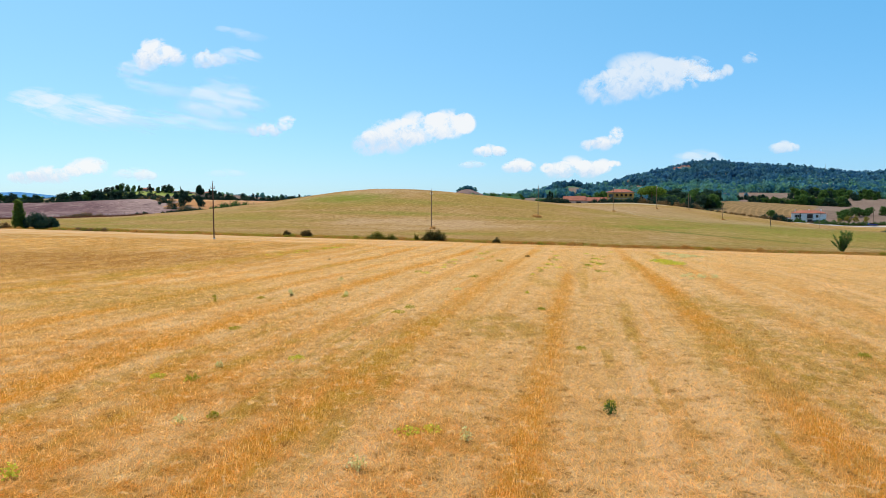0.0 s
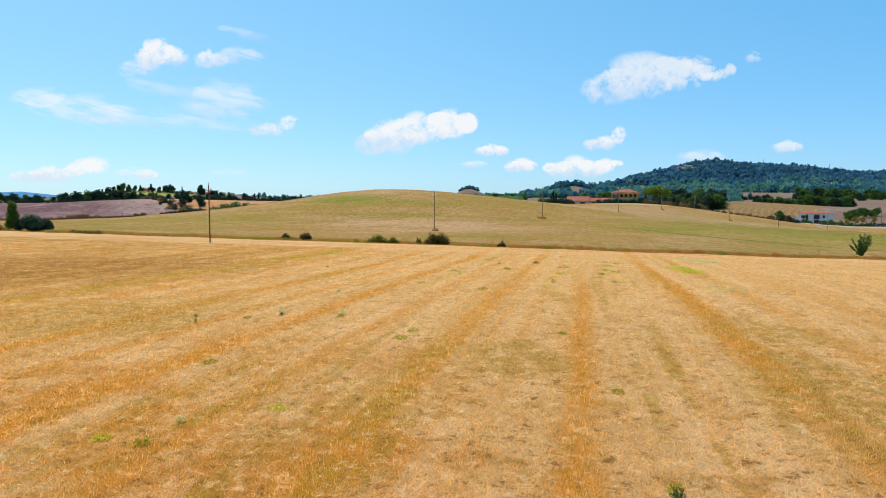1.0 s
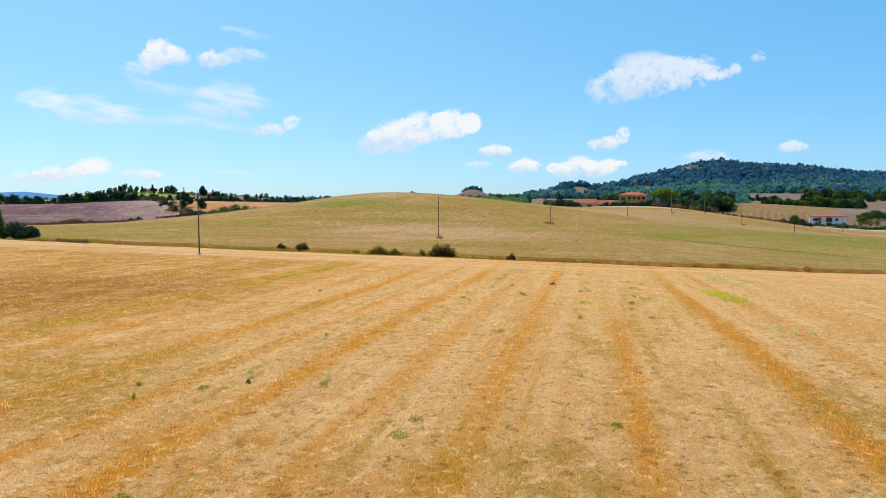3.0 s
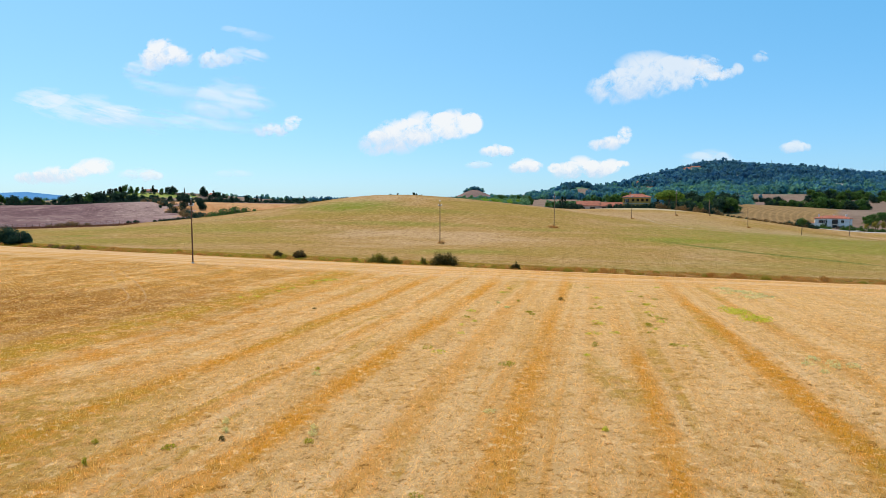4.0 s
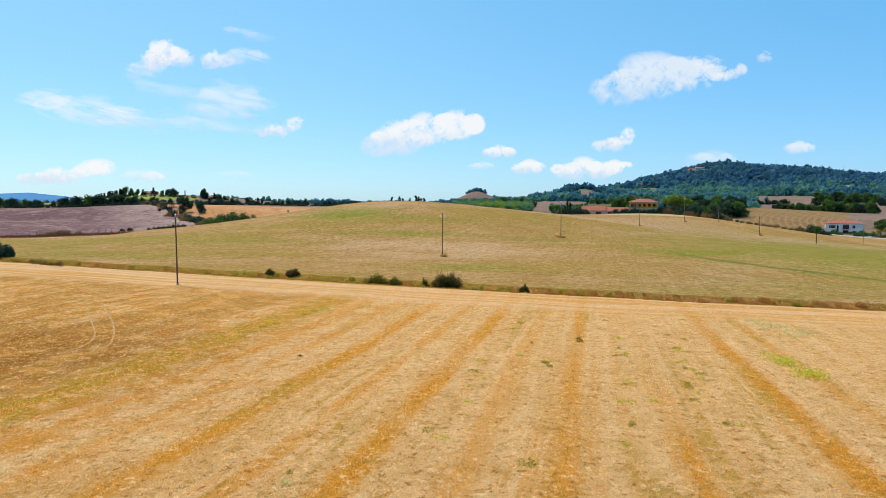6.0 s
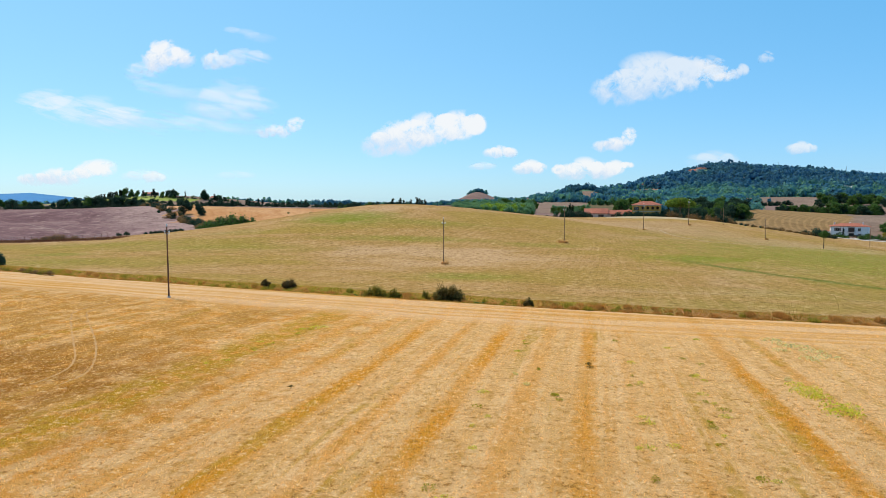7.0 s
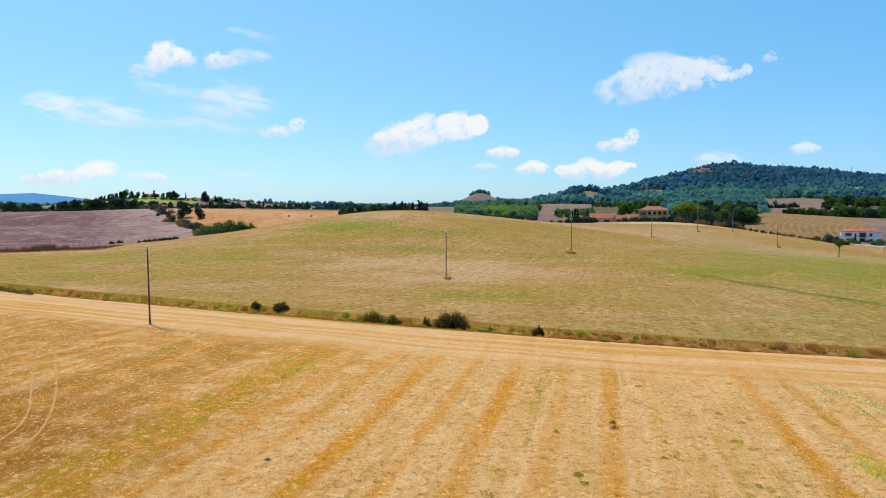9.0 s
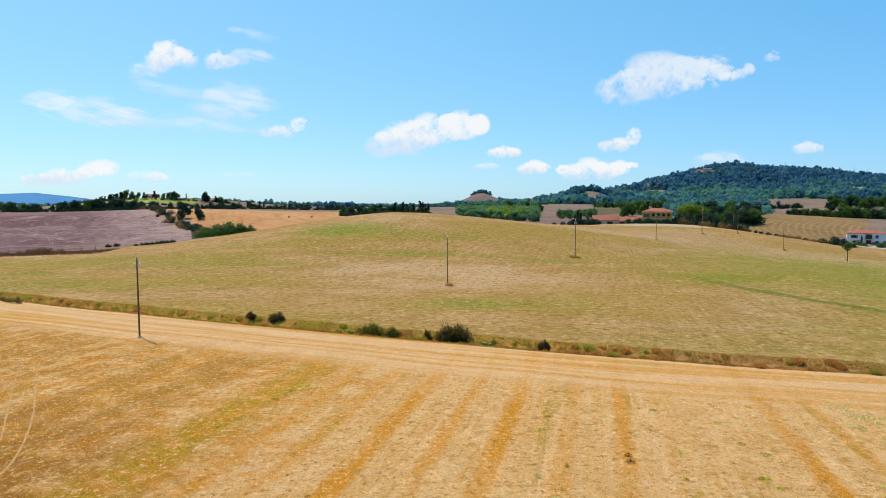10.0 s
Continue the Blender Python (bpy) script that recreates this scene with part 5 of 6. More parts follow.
def build_white_house():
    v = tagged(new("white_house"), "long white two-storey house with low red roof", "house")
    L, D, H = 16.2, 8.5, 5.4
    part("wall", boxes((0, L, 0, 0.4, -1, H), (0, L, D - 0.4, D, -1, H), (0, 0.4, 0.4, D - 0.4, -1, H), (L - 0.4, L, 0.4, D - 0.4, -1, H)), M_WHITE, v)
    roof = part("roof", hip_roof(0, L, 0, D, H, 1.6, 0.5), M_TILE, v)
    tile_rows(roof, 0, L, 0, D, H, 1.6, 0.5)
    for x, z, w, h in ((2.9, 3.2, 1.5, 1.4), (12.0, 3.2, 1.1, 1.4), (2.9, 0.5, 1.1, 1.4), (12.2, 0.6, 1.1, 1.3), (15.0, 0.6, 0.9, 1.3)):
        window(v, x, z, w, h, -0.003, M_SHUTTER if w > 1.3 else None)
    part("door", boxes((7.4, 10.0, -0.07, -0.004, 2.75, 5.0), bevel=0.02), M_SHUTTER, v, "wide dark balcony door")
    part("door", boxes((7.6, 9.8, -0.07, -0.004, -0.2, 2.2), bevel=0.02), M_GLASS, v)
    bal = part("balcony", boxes((7.0, 10.4, -1.2, -0.004, 2.5, 2.68)), M_CONCRETE, v)
    part("railing", boxes(*[(7.05 + 0.3 * i, 7.09 + 0.3 * i, -1.18, -1.14, 2.68, 3.6) for i in range(12)], (7.0, 10.4, -1.19, -1.13, 3.6, 3.66)), M_IRON, bal)
    for x in (1.5, 8.0, 13.5):
        part("chimney", boxes((x, x + 0.6, 5.0, 5.6, H + 0.9, H + 2.0), (x - 0.08, x + 0.68, 4.92, 5.68, H + 2.0, H + 2.1)), M_WHITE, v)
    part("annexe", boxes((-3.2, -0.01, 1.0, 6.5, -1, 3.0)), M_WHITE, v)
    part("annexe_roof", boxes((-3.4, -0.01, 0.8, 6.7, 3.0, 3.18)), M_TILE, v)
    v.matrix_basis = pose(190.0, 333, -4.3, 0, 0, -29)


build_villa()
build_shed("brick_barn", "long faded brick barn with red tile roof", 61.8, 313, 5.9, 10.4, 7.0, 1.9, 2.4, -13, M_PINK, ((3, 1.6, 1.4), (7.5, 2.4, 1.5)))
build_shed("low_barn", "low rose-coloured barn joined beside another barn", 72.2, 311.5, 5.9, 11.0, 6.5, 1.7, 1.9, -13, M_PINK, ((2.5, 2.2, 1.4), (6.5, 2.2, 1.4), (9.6, 1.2, 1.3)))
build_white_house()
for x, y, z, L, turn, mat_, lab in ((-392, 790, 19.0, 16, 10, M_PINK, "pink farmhouse among cypresses on the hilltop"), (-326, 836, 10, 9, -8, M_CONCRETE, "pale farmhouse behind oak trees"),
                                    (118, 990, 12, 18, 5, M_OCHRE, "distant ochre farmhouse at the wood's edge"), (150, 1000, 12, 14, -5, M_WHITE, "distant pale farmhouse at the wood's edge"),
                                    (348, 1150, 44, 20, 0, M_PINK, "brick-red house high among the trees"), (505, 1300, 88, 18, -6, M_CONCRETE, "old stone house on the hill's top"), (484, 1282, 88, 13, 12, M_PINK, "smaller stone house below the hilltop"), (492, 1296, 88, 10, 4, M_CONCRETE, "pale stone house beside the hilltop wood"),
                                    (362, 1142, 44, 12, 9, M_PINK, "faded red house at the wood's upper edge")):
    build_shed("farmhouse", lab, x, y, float(elev(x, y)) + (0.8 if y > 850 else -1.8), L, 9, 5.5, 2.2, turn, mat_, ((L / 2, 1.4, 1.6), (L / 4, 1.0, 1.4)))


def build_rock(x, y, w, h, label):
    bm = bmesh.new()
    bmesh.ops.create_icosphere(bm, subdivisions=4, radius=1)
    for v in bm.verts:
        v.co *= 0.8 + 0.35 * noise.noise(v.co * 2.2 + Vector((x, 0, 0))) + 0.12 * noise.noise(v.co * 7)
        v.co = Vector((v.co.x * w, v.co.y * w * 0.6, v.co.z * h))
    me = bpy.data.meshes.new("rock_face")
    bm.to_mesh(me)
    bm.free()
    me.materials.append(M_ROCK)
    put(tagged(new("rock_face", me), label, "rock"), x, y, sink=h * 0.3)


build_rock(632, 1012, 16, 11, "bare pale quarry face among the trees")
build_rock(540, 1290, 8, 6, "pale rock outcrop below the hilltop")
build_rock(520, 1130, 8, 5, "small reddish rock outcrop in the wood")


def build_mast(x, y, h):
    thing = tagged(new("radio_mast"), "thin steel lattice mast on the wooded ridge", "mast")
    part("shaft", np_mesh("shaft", *tube([[(sx * 0.8, sy * 0.8, -2, 0.22), (sx * 0.15, sy * 0.15, h, 0.12)] for sx, sy in ((1, 0), (-0.5, 0.87), (-0.5, -0.87))], 5)), M_STEEL, thing)
    part("brace", boxes(*[(-0.8 + 0.65 * i / 8, 0.8 - 0.65 * i / 8, -0.1, 0.1, h * i / 8, h * i / 8 + 0.25) for i in range(1, 8)]), M_STEEL, thing)
    put(thing, x, y)


for x, y, h in ((686, 1330, 20), (835, 1340, 26), (1010, 1340, 22)):
    build_mast(x, y, h)


# ---- the drive, cars, fence and bales ----
def build_road():
    line = [(172, 306), (176, 300), (186, 296.5), (198, 293), (212, 289), (230, 284), (255, 278), (290, 270)]
    V, F = [], []
    dense = []
    for (a, b), (c, d) in zip(line, line[1:]):
        dense += [(a + (c - a) * k / 6, b + (d - b) * k / 6) for k in range(6)]
    for i, (x, y) in enumerate(dense):
        for off in (-1.8, -1.6, 0, 1.6, 1.8):
            V.append((x + off * 0.3, y + off, float(elev(x + off * 0.3, y + off)) + (0.1 if abs(off) < 1.7 else -0.5) + 0.12))
    for i in range(len(dense) - 1):
        for k in range(4):
            F.append((i * 5 + k, i * 5 + k + 1, i * 5 + k + 6, i * 5 + k + 5))
    tagged(new("road", np_mesh("road", V, F, (M_ROAD,), True)), "pale gravel drive between hedge and house", "road", kind="structure")
    V, F = [], []
    for i in range(13):
        for off in (-3.5, 0, 3.5):
            x = 172 + 2.2 * i
            V.append((x, 311 + off + 0.05 * i, float(elev(x, 311 + off)) + 0.3))
    for i in range(12):
        for k in range(2):
            F.append((i * 3 + k, i * 3 + k + 1, i * 3 + k + 4, i * 3 + k + 3))
    tagged(new("pavement", np_mesh("pavement", V, F, (M_ROAD,), True)), "pale gravel forecourt before the white house", "forecourt", kind="structure")


build_road()


def build_car(paint, label, x, y, turn):
    car = tagged(new("parked_car"), label, "car")
    bm = bmesh.new()
    prism(bm, [(-2.0, 0.3), (2.0, 0.3), (2.05, 0.75), (1.1, 0.9), (-1.6, 0.95), (-2.05, 0.85)], -0.85, 0.85)
    bmesh.ops.bevel(bm, geom=list(bm.edges), offset=0.07, segments=2, affect="EDGES")
    part("body", bm, paint, car)
    bm = bmesh.new()
    prism(bm, [(-1.7, 0.93), (1.0, 0.88), (0.35, 1.42), (-1.2, 1.46)], -0.74, 0.74)
    bmesh.ops.bevel(bm, geom=list(bm.edges), offset=0.06, segments=2, affect="EDGES")
    cabin = part("cabin", bm, M_GLASS, car)
    part("roof", boxes((-1.15, 0.3, -0.7, 0.7, 1.45, 1.5), bevel=0.02), paint, cabin)
    for wx in (-1.25, 1.3):
        for wy in (-0.8, 0.8):
            bm = bmesh.new()
            bmesh.ops.create_cone(bm, segments=18, radius1=0.32, radius2=0.32, depth=0.2, cap_ends=True, matrix=Matrix.Translation((wx, wy, 0.32)) @ Matrix.Rotation(math.pi / 2, 4, "X"))
            wheel = part("wheel", bm, M_RUBBER, car)
            bm = bmesh.new()
            bmesh.ops.create_cone(bm, segments=14, radius1=0.19, radius2=0.19, depth=0.22, cap_ends=True, matrix=Matrix.Translation((wx, wy, 0.32)) @ Matrix.Rotation(math.pi / 2, 4, "X"))
            part("rim", bm, M_STEEL, wheel)
    for wy in (-0.6, 0.6):
        part("headlight", boxes((2.0, 2.06, wy - 0.18, wy + 0.18, 0.6, 0.74), bevel=0.02), M_CERAMIC, car)
    car.matrix_basis = Matrix.Translation((x, y, float(elev(x, y)) + 0.42)) @ Matrix.Rotation(turn, 4, "Z")


build_car(M_CAR_DARK, "black car parked before the white house", 193, 318, 1.5)
build_car(M_CAR_BLUE, "dark blue car standing on the gravel drive", 205, 291.2, -0.3)


def build_fence():
    fence = tagged(new("field_fence"), "old wire fence on brown wooden posts", "fence")
    posts = []
    for i in range(34):
        x = -160 + 1.75 * i
        y = 199 + 0.6 * math.sin(i)
        h = 1.0 + 0.4 * rng.random()
        z = float(elev(x, y))
        me = np_mesh("post", *tube([[(x, y, z - 0.3, 0.08), (x + 0.05 * rng.normal(), y, z + h, 0.065)]], 6), (M_POLE,), True)
        part("post", me, M_POLE, fence)
        posts.append((x, y, z + h))
    for u in (0.15, 0.6):
        part("wire", np_mesh("wire", *wire(posts, u)), M_STEEL, fence)


def wire(posts, drop):
    V, F = [], []
    for x, y, z in posts:
        V += [(x, y - 0.1, z - drop - 0.012), (x, y - 0.1, z - drop + 0.012), (x, y - 0.085, z - drop)]
    for i in range(len(posts) - 1):
        for k in range(3):
            a, b = i * 3 + k, i * 3 + (k + 1) % 3
            F.append((a, b, b + 3, a + 3))
    return np.array(V), np.array(F)


build_fence()
bales = []
for i, (x, y) in enumerate(((-122, 470), (-108, 480), (-230, 560), (-60, 520), (-40, 500))):
    if not bales:
        bm = bmesh.new()
        bmesh.ops.create_cone(bm, segments=20, radius1=0.75, radius2=0.75, depth=1.3, cap_ends=True, matrix=Matrix.Translation((0, 0, 0.72)) @ Matrix.Rotation(math.pi / 2, 4, "X"))
        bmesh.ops.bevel(bm, geom=[e for e in bm.edges if len(e.link_faces) == 2 and any(len(f.verts) > 4 for f in e.link_faces)], offset=0.08, segments=2, affect="EDGES")
        me = bpy.data.meshes.new("hay_bale")
        bm.to_mesh(me)
        bm.free()
        me.materials.append(M_HAY)
        bales.append(put(tagged(new("hay_bale", me), "round straw bale lying on the cut field", "hay bale", "bales on the cut field"), x, y, 0.5))
    else:
        copy_thing(bales[0], stand(None, x, y, i * 1.1))


# ---- grass: verge, stubble and weeds ----
def blades(x, y, h, w, tilt, seed, heavy=0.0):
    """Thin stalks, one triangle each, leaning every way."""
    g = np.random.default_rng(seed)
    n = len(x)
    a = g.random(n) * 2 * np.pi
    z = elev(x, y)
    px, py = np.cos(a) * w / 2, np.sin(a) * w / 2
    b = g.random(n) * 2 * np.pi
    lean = h * tilt
    up = h * np.sqrt(np.clip(1 - tilt * tilt, 0.02, 1))
    V = np.stack([np.stack([x - px, y - py, z - 0.01], 1), np.stack([x + px, y + py, z - 0.01], 1),
                  np.stack([x + np.cos(b) * lean, y + np.sin(b) * lean, z + up], 1)], 1).reshape(-1, 3)
    return V, np.arange(3 * n).reshape(-1, 3)


def build_stubble():
    n = 540000
    u = rng.random(n)
    y = 7 * (100 / 7) ** (u ** 0.8)
    x = (rng.random(n) * 2 - 1) * (y * 0.80 + 4)
    ok = y < ditch_line(x) - 0.2
    x, y = x[ok], y[ok]
    s = x - LEAN * (y - 60)
    drill = np.zeros(len(x))
    for at, strong, half in DRILLS:
        drill = np.maximum(drill, strong * np.exp(-((s - at) / (half * 0.9)) ** 2))
    near = 10 + 0.42 * np.clip(y - 10, 0, None)
    flat = rng.random(len(x)) < 0.74 - 0.45 * drill
    h = np.where(flat, 0.10 + 0.16 * rng.random(len(x)), 0.04 + 0.07 * rng.random(len(x)) + 0.09 * drill * rng.random(len(x)))
    tilt = np.where(flat, 0.86 + 0.13 * rng.random(len(x)), 0.75 * rng.random(len(x)))
    V, F = blades(x, y, h * (0.95 + near / 110), 0.00085 * near + 0.005, tilt, 17)
    tagged(new("straw_stubble", np_mesh("straw_stubble", V, F, (M_STALK,))), "dry golden straw stubble in slanting drills", "stubble", kind="stuff")


build_stubble()


def build_verge():
    # low cover over the whole strip, thin at the ditch's bottom
    n = 60000
    x = -100 + 190 * rng.random(n)
    d = np.where(rng.random(n) < 0.4, 0.2 + 1.0 * rng.random(n), 3.4 + 1.7 * rng.random(n))
    y = ditch_line(x) + d
    h = (0.05 + 0.17 * rng.random(n)) * (0.6 + 0.6 * np.sin(x * 0.9 + 2 * np.sin(x * 0.23)) ** 2)
    fresh = np.where(x < 15, 0.3, 0.08) + np.where(d > 3, 0.2, 0.0)
    green = rng.random(n) < fresh + 0.25 * np.sin(x * 0.35 + 1.0)
    # tussocks of every size, rusty and green
    count, m = 900, 95000
    mx = -97 + 184 * rng.random(count)
    md = np.where(rng.random(count) < 0.6, 0.5 + 1.5 * rng.random(count), 2.2 + 2.0 * rng.random(count))
    size = 0.2 + 0.5 * rng.random(count) ** 2
    lush = rng.random(count) < np.where(mx < 10, 0.42, 0.18)
    k = rng.choice(count, m, p=size ** 2 / (size ** 2).sum())
    r, a = np.sqrt(rng.random(m)), 6.283 * rng.random(m)
    tx, td = mx[k] + 0.9 * size[k] * r * np.cos(a), md[k] + 0.7 * size[k] * r * np.sin(a)
    x, y = np.concatenate([x, tx]), np.concatenate([y, ditch_line(tx) + np.clip(td, 0.1, 4.8)])
    h = np.concatenate([h, size[k] * (1.15 - 0.7 * r * r) * (0.6 + 0.4 * rng.random(m))])
    green = np.concatenate([green, lush[k]])
    for name, pick, mat_, label in (("dry_verge_grass", ~green, M_DRY_TUFT, "tall rust-brown dry grass along the ditch"), ("green_verge_grass", green, M_OLIVE_TUFT, "green grass and weeds along the ditch")):
        V, F = blades(x[pick], y[pick], h[pick] * 1.1, np.full(pick.sum(), 0.08), 0.2 + 0.7 * rng.random(pick.sum()), 23)
        tagged(new(name, np_mesh(name, V, F, (mat_,))), label, "grass", kind="stuff")


def build_scrub():
    n = 9000
    x = -175 + 80 * rng.random(n)
    y = 188 + 11 * rng.random(n) ** 0.8
    h = (0.25 + 0.6 * rng.random(n)) * (0.5 + 0.5 * np.sin(x * 0.7 + y) ** 2)
    V, F = blades(x, y, h, np.full(n, 0.14), 0.2 + 0.6 * rng.random(n), 29)
    tagged(new("brown_scrub", np_mesh("brown_scrub", V, F, (M_SCRUB_TUFT,))), "reddish-brown scrub under the old field fence", "scrub", kind="stuff")


M_SCRUB_TUFT = leaves("brown_scrub_stem", (0.11, 0.040, 0.022), (0.26, 0.115, 0.06), 0.3)
build_scrub()
M_DRY_TUFT = leaves("rusty_grass", (0.40, 0.16, 0.035), (0.72, 0.38, 0.10), 0.5)
M_OLIVE_TUFT = leaves("verge_green_grass", (0.22, 0.19, 0.02), (0.46, 0.36, 0.05), 0.55)
build_verge()


def build_hill_tufts():
    n = 230000
    x = -150 + 330 * rng.random(n)
    y = 86 + 190 * rng.random(n) ** 1.5
    d = y - ditch_line(x)
    ok = (d > 5) & (y < fence_line(x) - 2)
    x, y = x[ok], y[ok]
    V, F = blades(x, y, 0.1 + 0.14 * rng.random(len(x)), np.full(len(x), 0.08), 0.55 + 0.42 * rng.random(len(x)), 31)
    tagged(new("mown_grass", np_mesh("mown_grass", V, F, (M_HILL_TUFT,))), "short mown dry grass on the round hill", "grass", kind="stuff")


M_HILL_TUFT = leaves("mown_tuft", (0.17, 0.098, 0.022), (0.50, 0.318, 0.112), 0.5)
build_hill_tufts()


def build_rut(line, label, half=0.13, lift=0.03):
    """Straw pressed flat by one wheel, a finger above the ground."""
    V, F, dense = [], [], []
    for k in range(60):
        u = k / 59 * (len(line) - 1)
        i = min(int(u), len(line) - 2)
        a, b, c, d = (Vector(line[min(max(i + q, 0), len(line) - 1)]) for q in (-1, 0, 1, 2))
        f = u - i
        dense.append(tuple(b + 0.5 * f * (c - a + f * (2 * a - 5 * b + 4 * c - d + f * (3 * (b - c) + d - a)))))
    for k, (x, y) in enumerate(dense):
        w = half * (1 + 0.35 * math.sin(k * 1.7))
        for off, up in ((-w, -lift), (-w * 0.5, lift * 0.6), (0, lift * 0.4), (w * 0.5, lift * 0.6), (w, -lift)):
            V.append((x + off, y, float(elev(x + off, y)) + up))
    for k in range(59):
        for q in range(4):
            F.append((k * 5 + q, k * 5 + q + 1, k * 5 + q + 6, k * 5 + q + 5))
    tagged(new("wheel_track", np_mesh("wheel_track", V, F, (M_RUT,), True)), label, "wheel track", kind="structure")


M_RUT = plain("pressed_straw", (0.36, 0.192, 0.066), (0.44, 0.248, 0.095), 1.2, 0.95, 0.5)
build_rut(((-43.3, 97.5), (-42.6, 88.7), (-40.6, 84.2), (-33.7, 73.6), (-30.2, 68.2), (-28.6, 64.5), (-28.4, 61)), "curved pale wheel track pressed into the stubble")
build_rut(((-41.3, 94.6), (-41.2, 88.7), (-39.7, 85.5), (-33.8, 76.7), (-30.6, 71.7), (-28.0, 67), (-26.6, 63.5), (-26.6, 60.5)), "second pale wheel track curving through the stubble")
M_RUT = plain("trodden_clay", (0.21, 0.125, 0.11), (0.26, 0.165, 0.14), 0.3, 0.95, 0.5)
for line in (((-268, 396), (-240, 362), (-223.7, 344), (-205, 328), (-196, 318), (-160, 268), (-134, 237)), ((-214, 362), (-210, 350), (-205, 338), (-196, 320), (-165, 278), (-140, 250)), ((-255, 420), (-262, 380), (-250, 340), (-225, 300))):
    build_rut(line, "pale tractor track curving over the ploughed field", 0.45, 0.18)


M_RUT = plain("dusty_track", (0.33, 0.215, 0.115), (0.42, 0.285, 0.165), 0.5, 0.95, 0.5)
build_rut(((73.7, 243), (73.3, 227.3), (79.3, 214.5), (87.1, 214), (96, 215), (111, 212.5), (117, 203), (126, 195)), "thin pale dusty track across the mown hill", 0.45, 0.12)


def make_weed(label, h, w, mat_, seed, n=90, name="weed"):
    thing = tagged(new(name), label, "weed")
    g = np.random.default_rng(seed)
    a, r = g.random(n) * 6.28, np.sqrt(g.random(n)) * w / 2
    p = np.stack([r * np.cos(a), r * np.sin(a), h * (0.1 + 0.9 * g.random(n)) * (1 - (r / (w / 2)) ** 2 * 0.6)], 1)
    V, F = leaf_cloud(p, 0.028 * (0.6 + w), seed)
    part("foliage", np_mesh("foliage", V, F), mat_, thing)
    for i in range(4):
        V, F = tube([[(0, 0, -0.05, 0.012), (0.3 * w * math.cos(i * 1.6), 0.3 * w * math.sin(i * 1.6), h * 0.8, 0.005)]], 4)
        part("stem", np_mesh("stem", V, F), mat_, thing)
    return thing


put(make_weed("upright dark green weed in pale stubble", 0.36, 0.29, M_GREEN_LEAF, 200), 3.72, 13.26)
put(make_weed("leafy green weed growing through the stubble", 0.22, 0.42, M_WEED_LEAF, 201), -6.55, 15.65)
put(make_weed("pale grey-green thistle in the stubble", 0.19, 0.24, M_PALE_LEAF, 202), -6.36, 17.07)
put(make_weed("pale grey-green thistle in the stubble", 0.30, 0.24, M_PALE_LEAF, 203), 0.44, 11.55)
put(make_weed("pale grey-green thistle in the stubble", 0.21, 0.28, M_PALE_LEAF, 204), -5.53, 12.50)
put(make_weed("leafy green weed growing through the stubble", 0.30, 0.17, M_WEED_LEAF, 205), -11.32, 30.04)
put(make_weed("pale flowering weed with whitish heads", 0.30, 0.36, M_PALE_LEAF, 206), -1.48, 10.20)
put(make_weed("low yellow-green weed in the stubble", 0.13, 0.40, M_FRESH_LEAF, 207), -0.22, 12.09)
put(make_weed("low yellow-green weed in the stubble", 0.26, 0.40, M_FRESH_LEAF, 208), -7.31, 9.92)
put(make_weed("low yellow-green weed in the stubble", 0.13, 0.40, M_FRESH_LEAF, 209), -7.62, 16.01)
put(make_weed("low yellow-green weed in the stubble", 0.14, 0.26, M_WEED_LEAF, 210), -4.98, 12.88)
put(make_weed("leafy green weed growing through the stubble", 0.15, 0.35, M_WEED_LEAF, 211), -5.19, 31.89)
put(make_weed("leafy green weed growing through the stubble", 0.15, 0.42, M_WEED_LEAF, 212), 13.19, 18.78)
put(make_weed("low yellow-green weed in the stubble", 0.10, 0.60, M_WEED_LEAF, 213), -1.97, 26.65)
put(make_weed("low yellow-green weed in the stubble", 0.10, 0.56, M_FRESH_LEAF, 214), -0.73, 11.99)
put(make_weed("low yellow-green weed in the stubble", 0.13, 0.48, M_FRESH_LEAF, 215), -4.41, 18.07)
put(make_weed("low yellow-green weed in the stubble", 0.10, 0.38, M_WEED_LEAF, 216), 4.56, 19.76)
put(make_weed("leafy green weed growing through the stubble", 0.22, 0.28, M_WEED_LEAF, 217), 3.85, 13.73)
put(make_weed("pale grey-green thistle in the stubble", 0.26, 0.24, M_PALE_LEAF, 218), -8.18, 32.76)
put(make_weed("leafy green weed growing through the stubble", 0.18, 0.21, M_WEED_LEAF, 219), -12.01, 31.74)
put(make_weed("pale grey-green thistle in the stubble", 0.21, 0.28, M_PALE_LEAF, 220), -5.30, 33.14)
put(make_weed("leafy green weed growing through the stubble", 0.15, 0.28, M_WEED_LEAF, 221), -6.90, 41.13)
put(make_weed("leafy green weed growing through the stubble", 0.19, 0.49, M_WEED_LEAF, 222), -1.55, 27.94)
put(make_weed("low yellow-green weed in the stubble", 0.14, 0.38, M_WEED_LEAF, 223), 4.46, 27.40)
put(make_weed("low yellow-green weed in the stubble", 0.10, 0.45, M_WEED_LEAF, 224), -7.80, 22.59)
put(make_weed("pale grey-green thistle in the stubble", 0.26, 0.24, M_PALE_LEAF, 225), -8.50, 33.63)
put(make_weed("pale grey-green thistle in the stubble", 0.24, 0.32, M_PALE_LEAF, 226), -5.20, 32.53)
put(make_weed("pale grey-green thistle in the stubble", 0.21, 0.36, M_PALE_LEAF, 227), -6.76, 40.12)
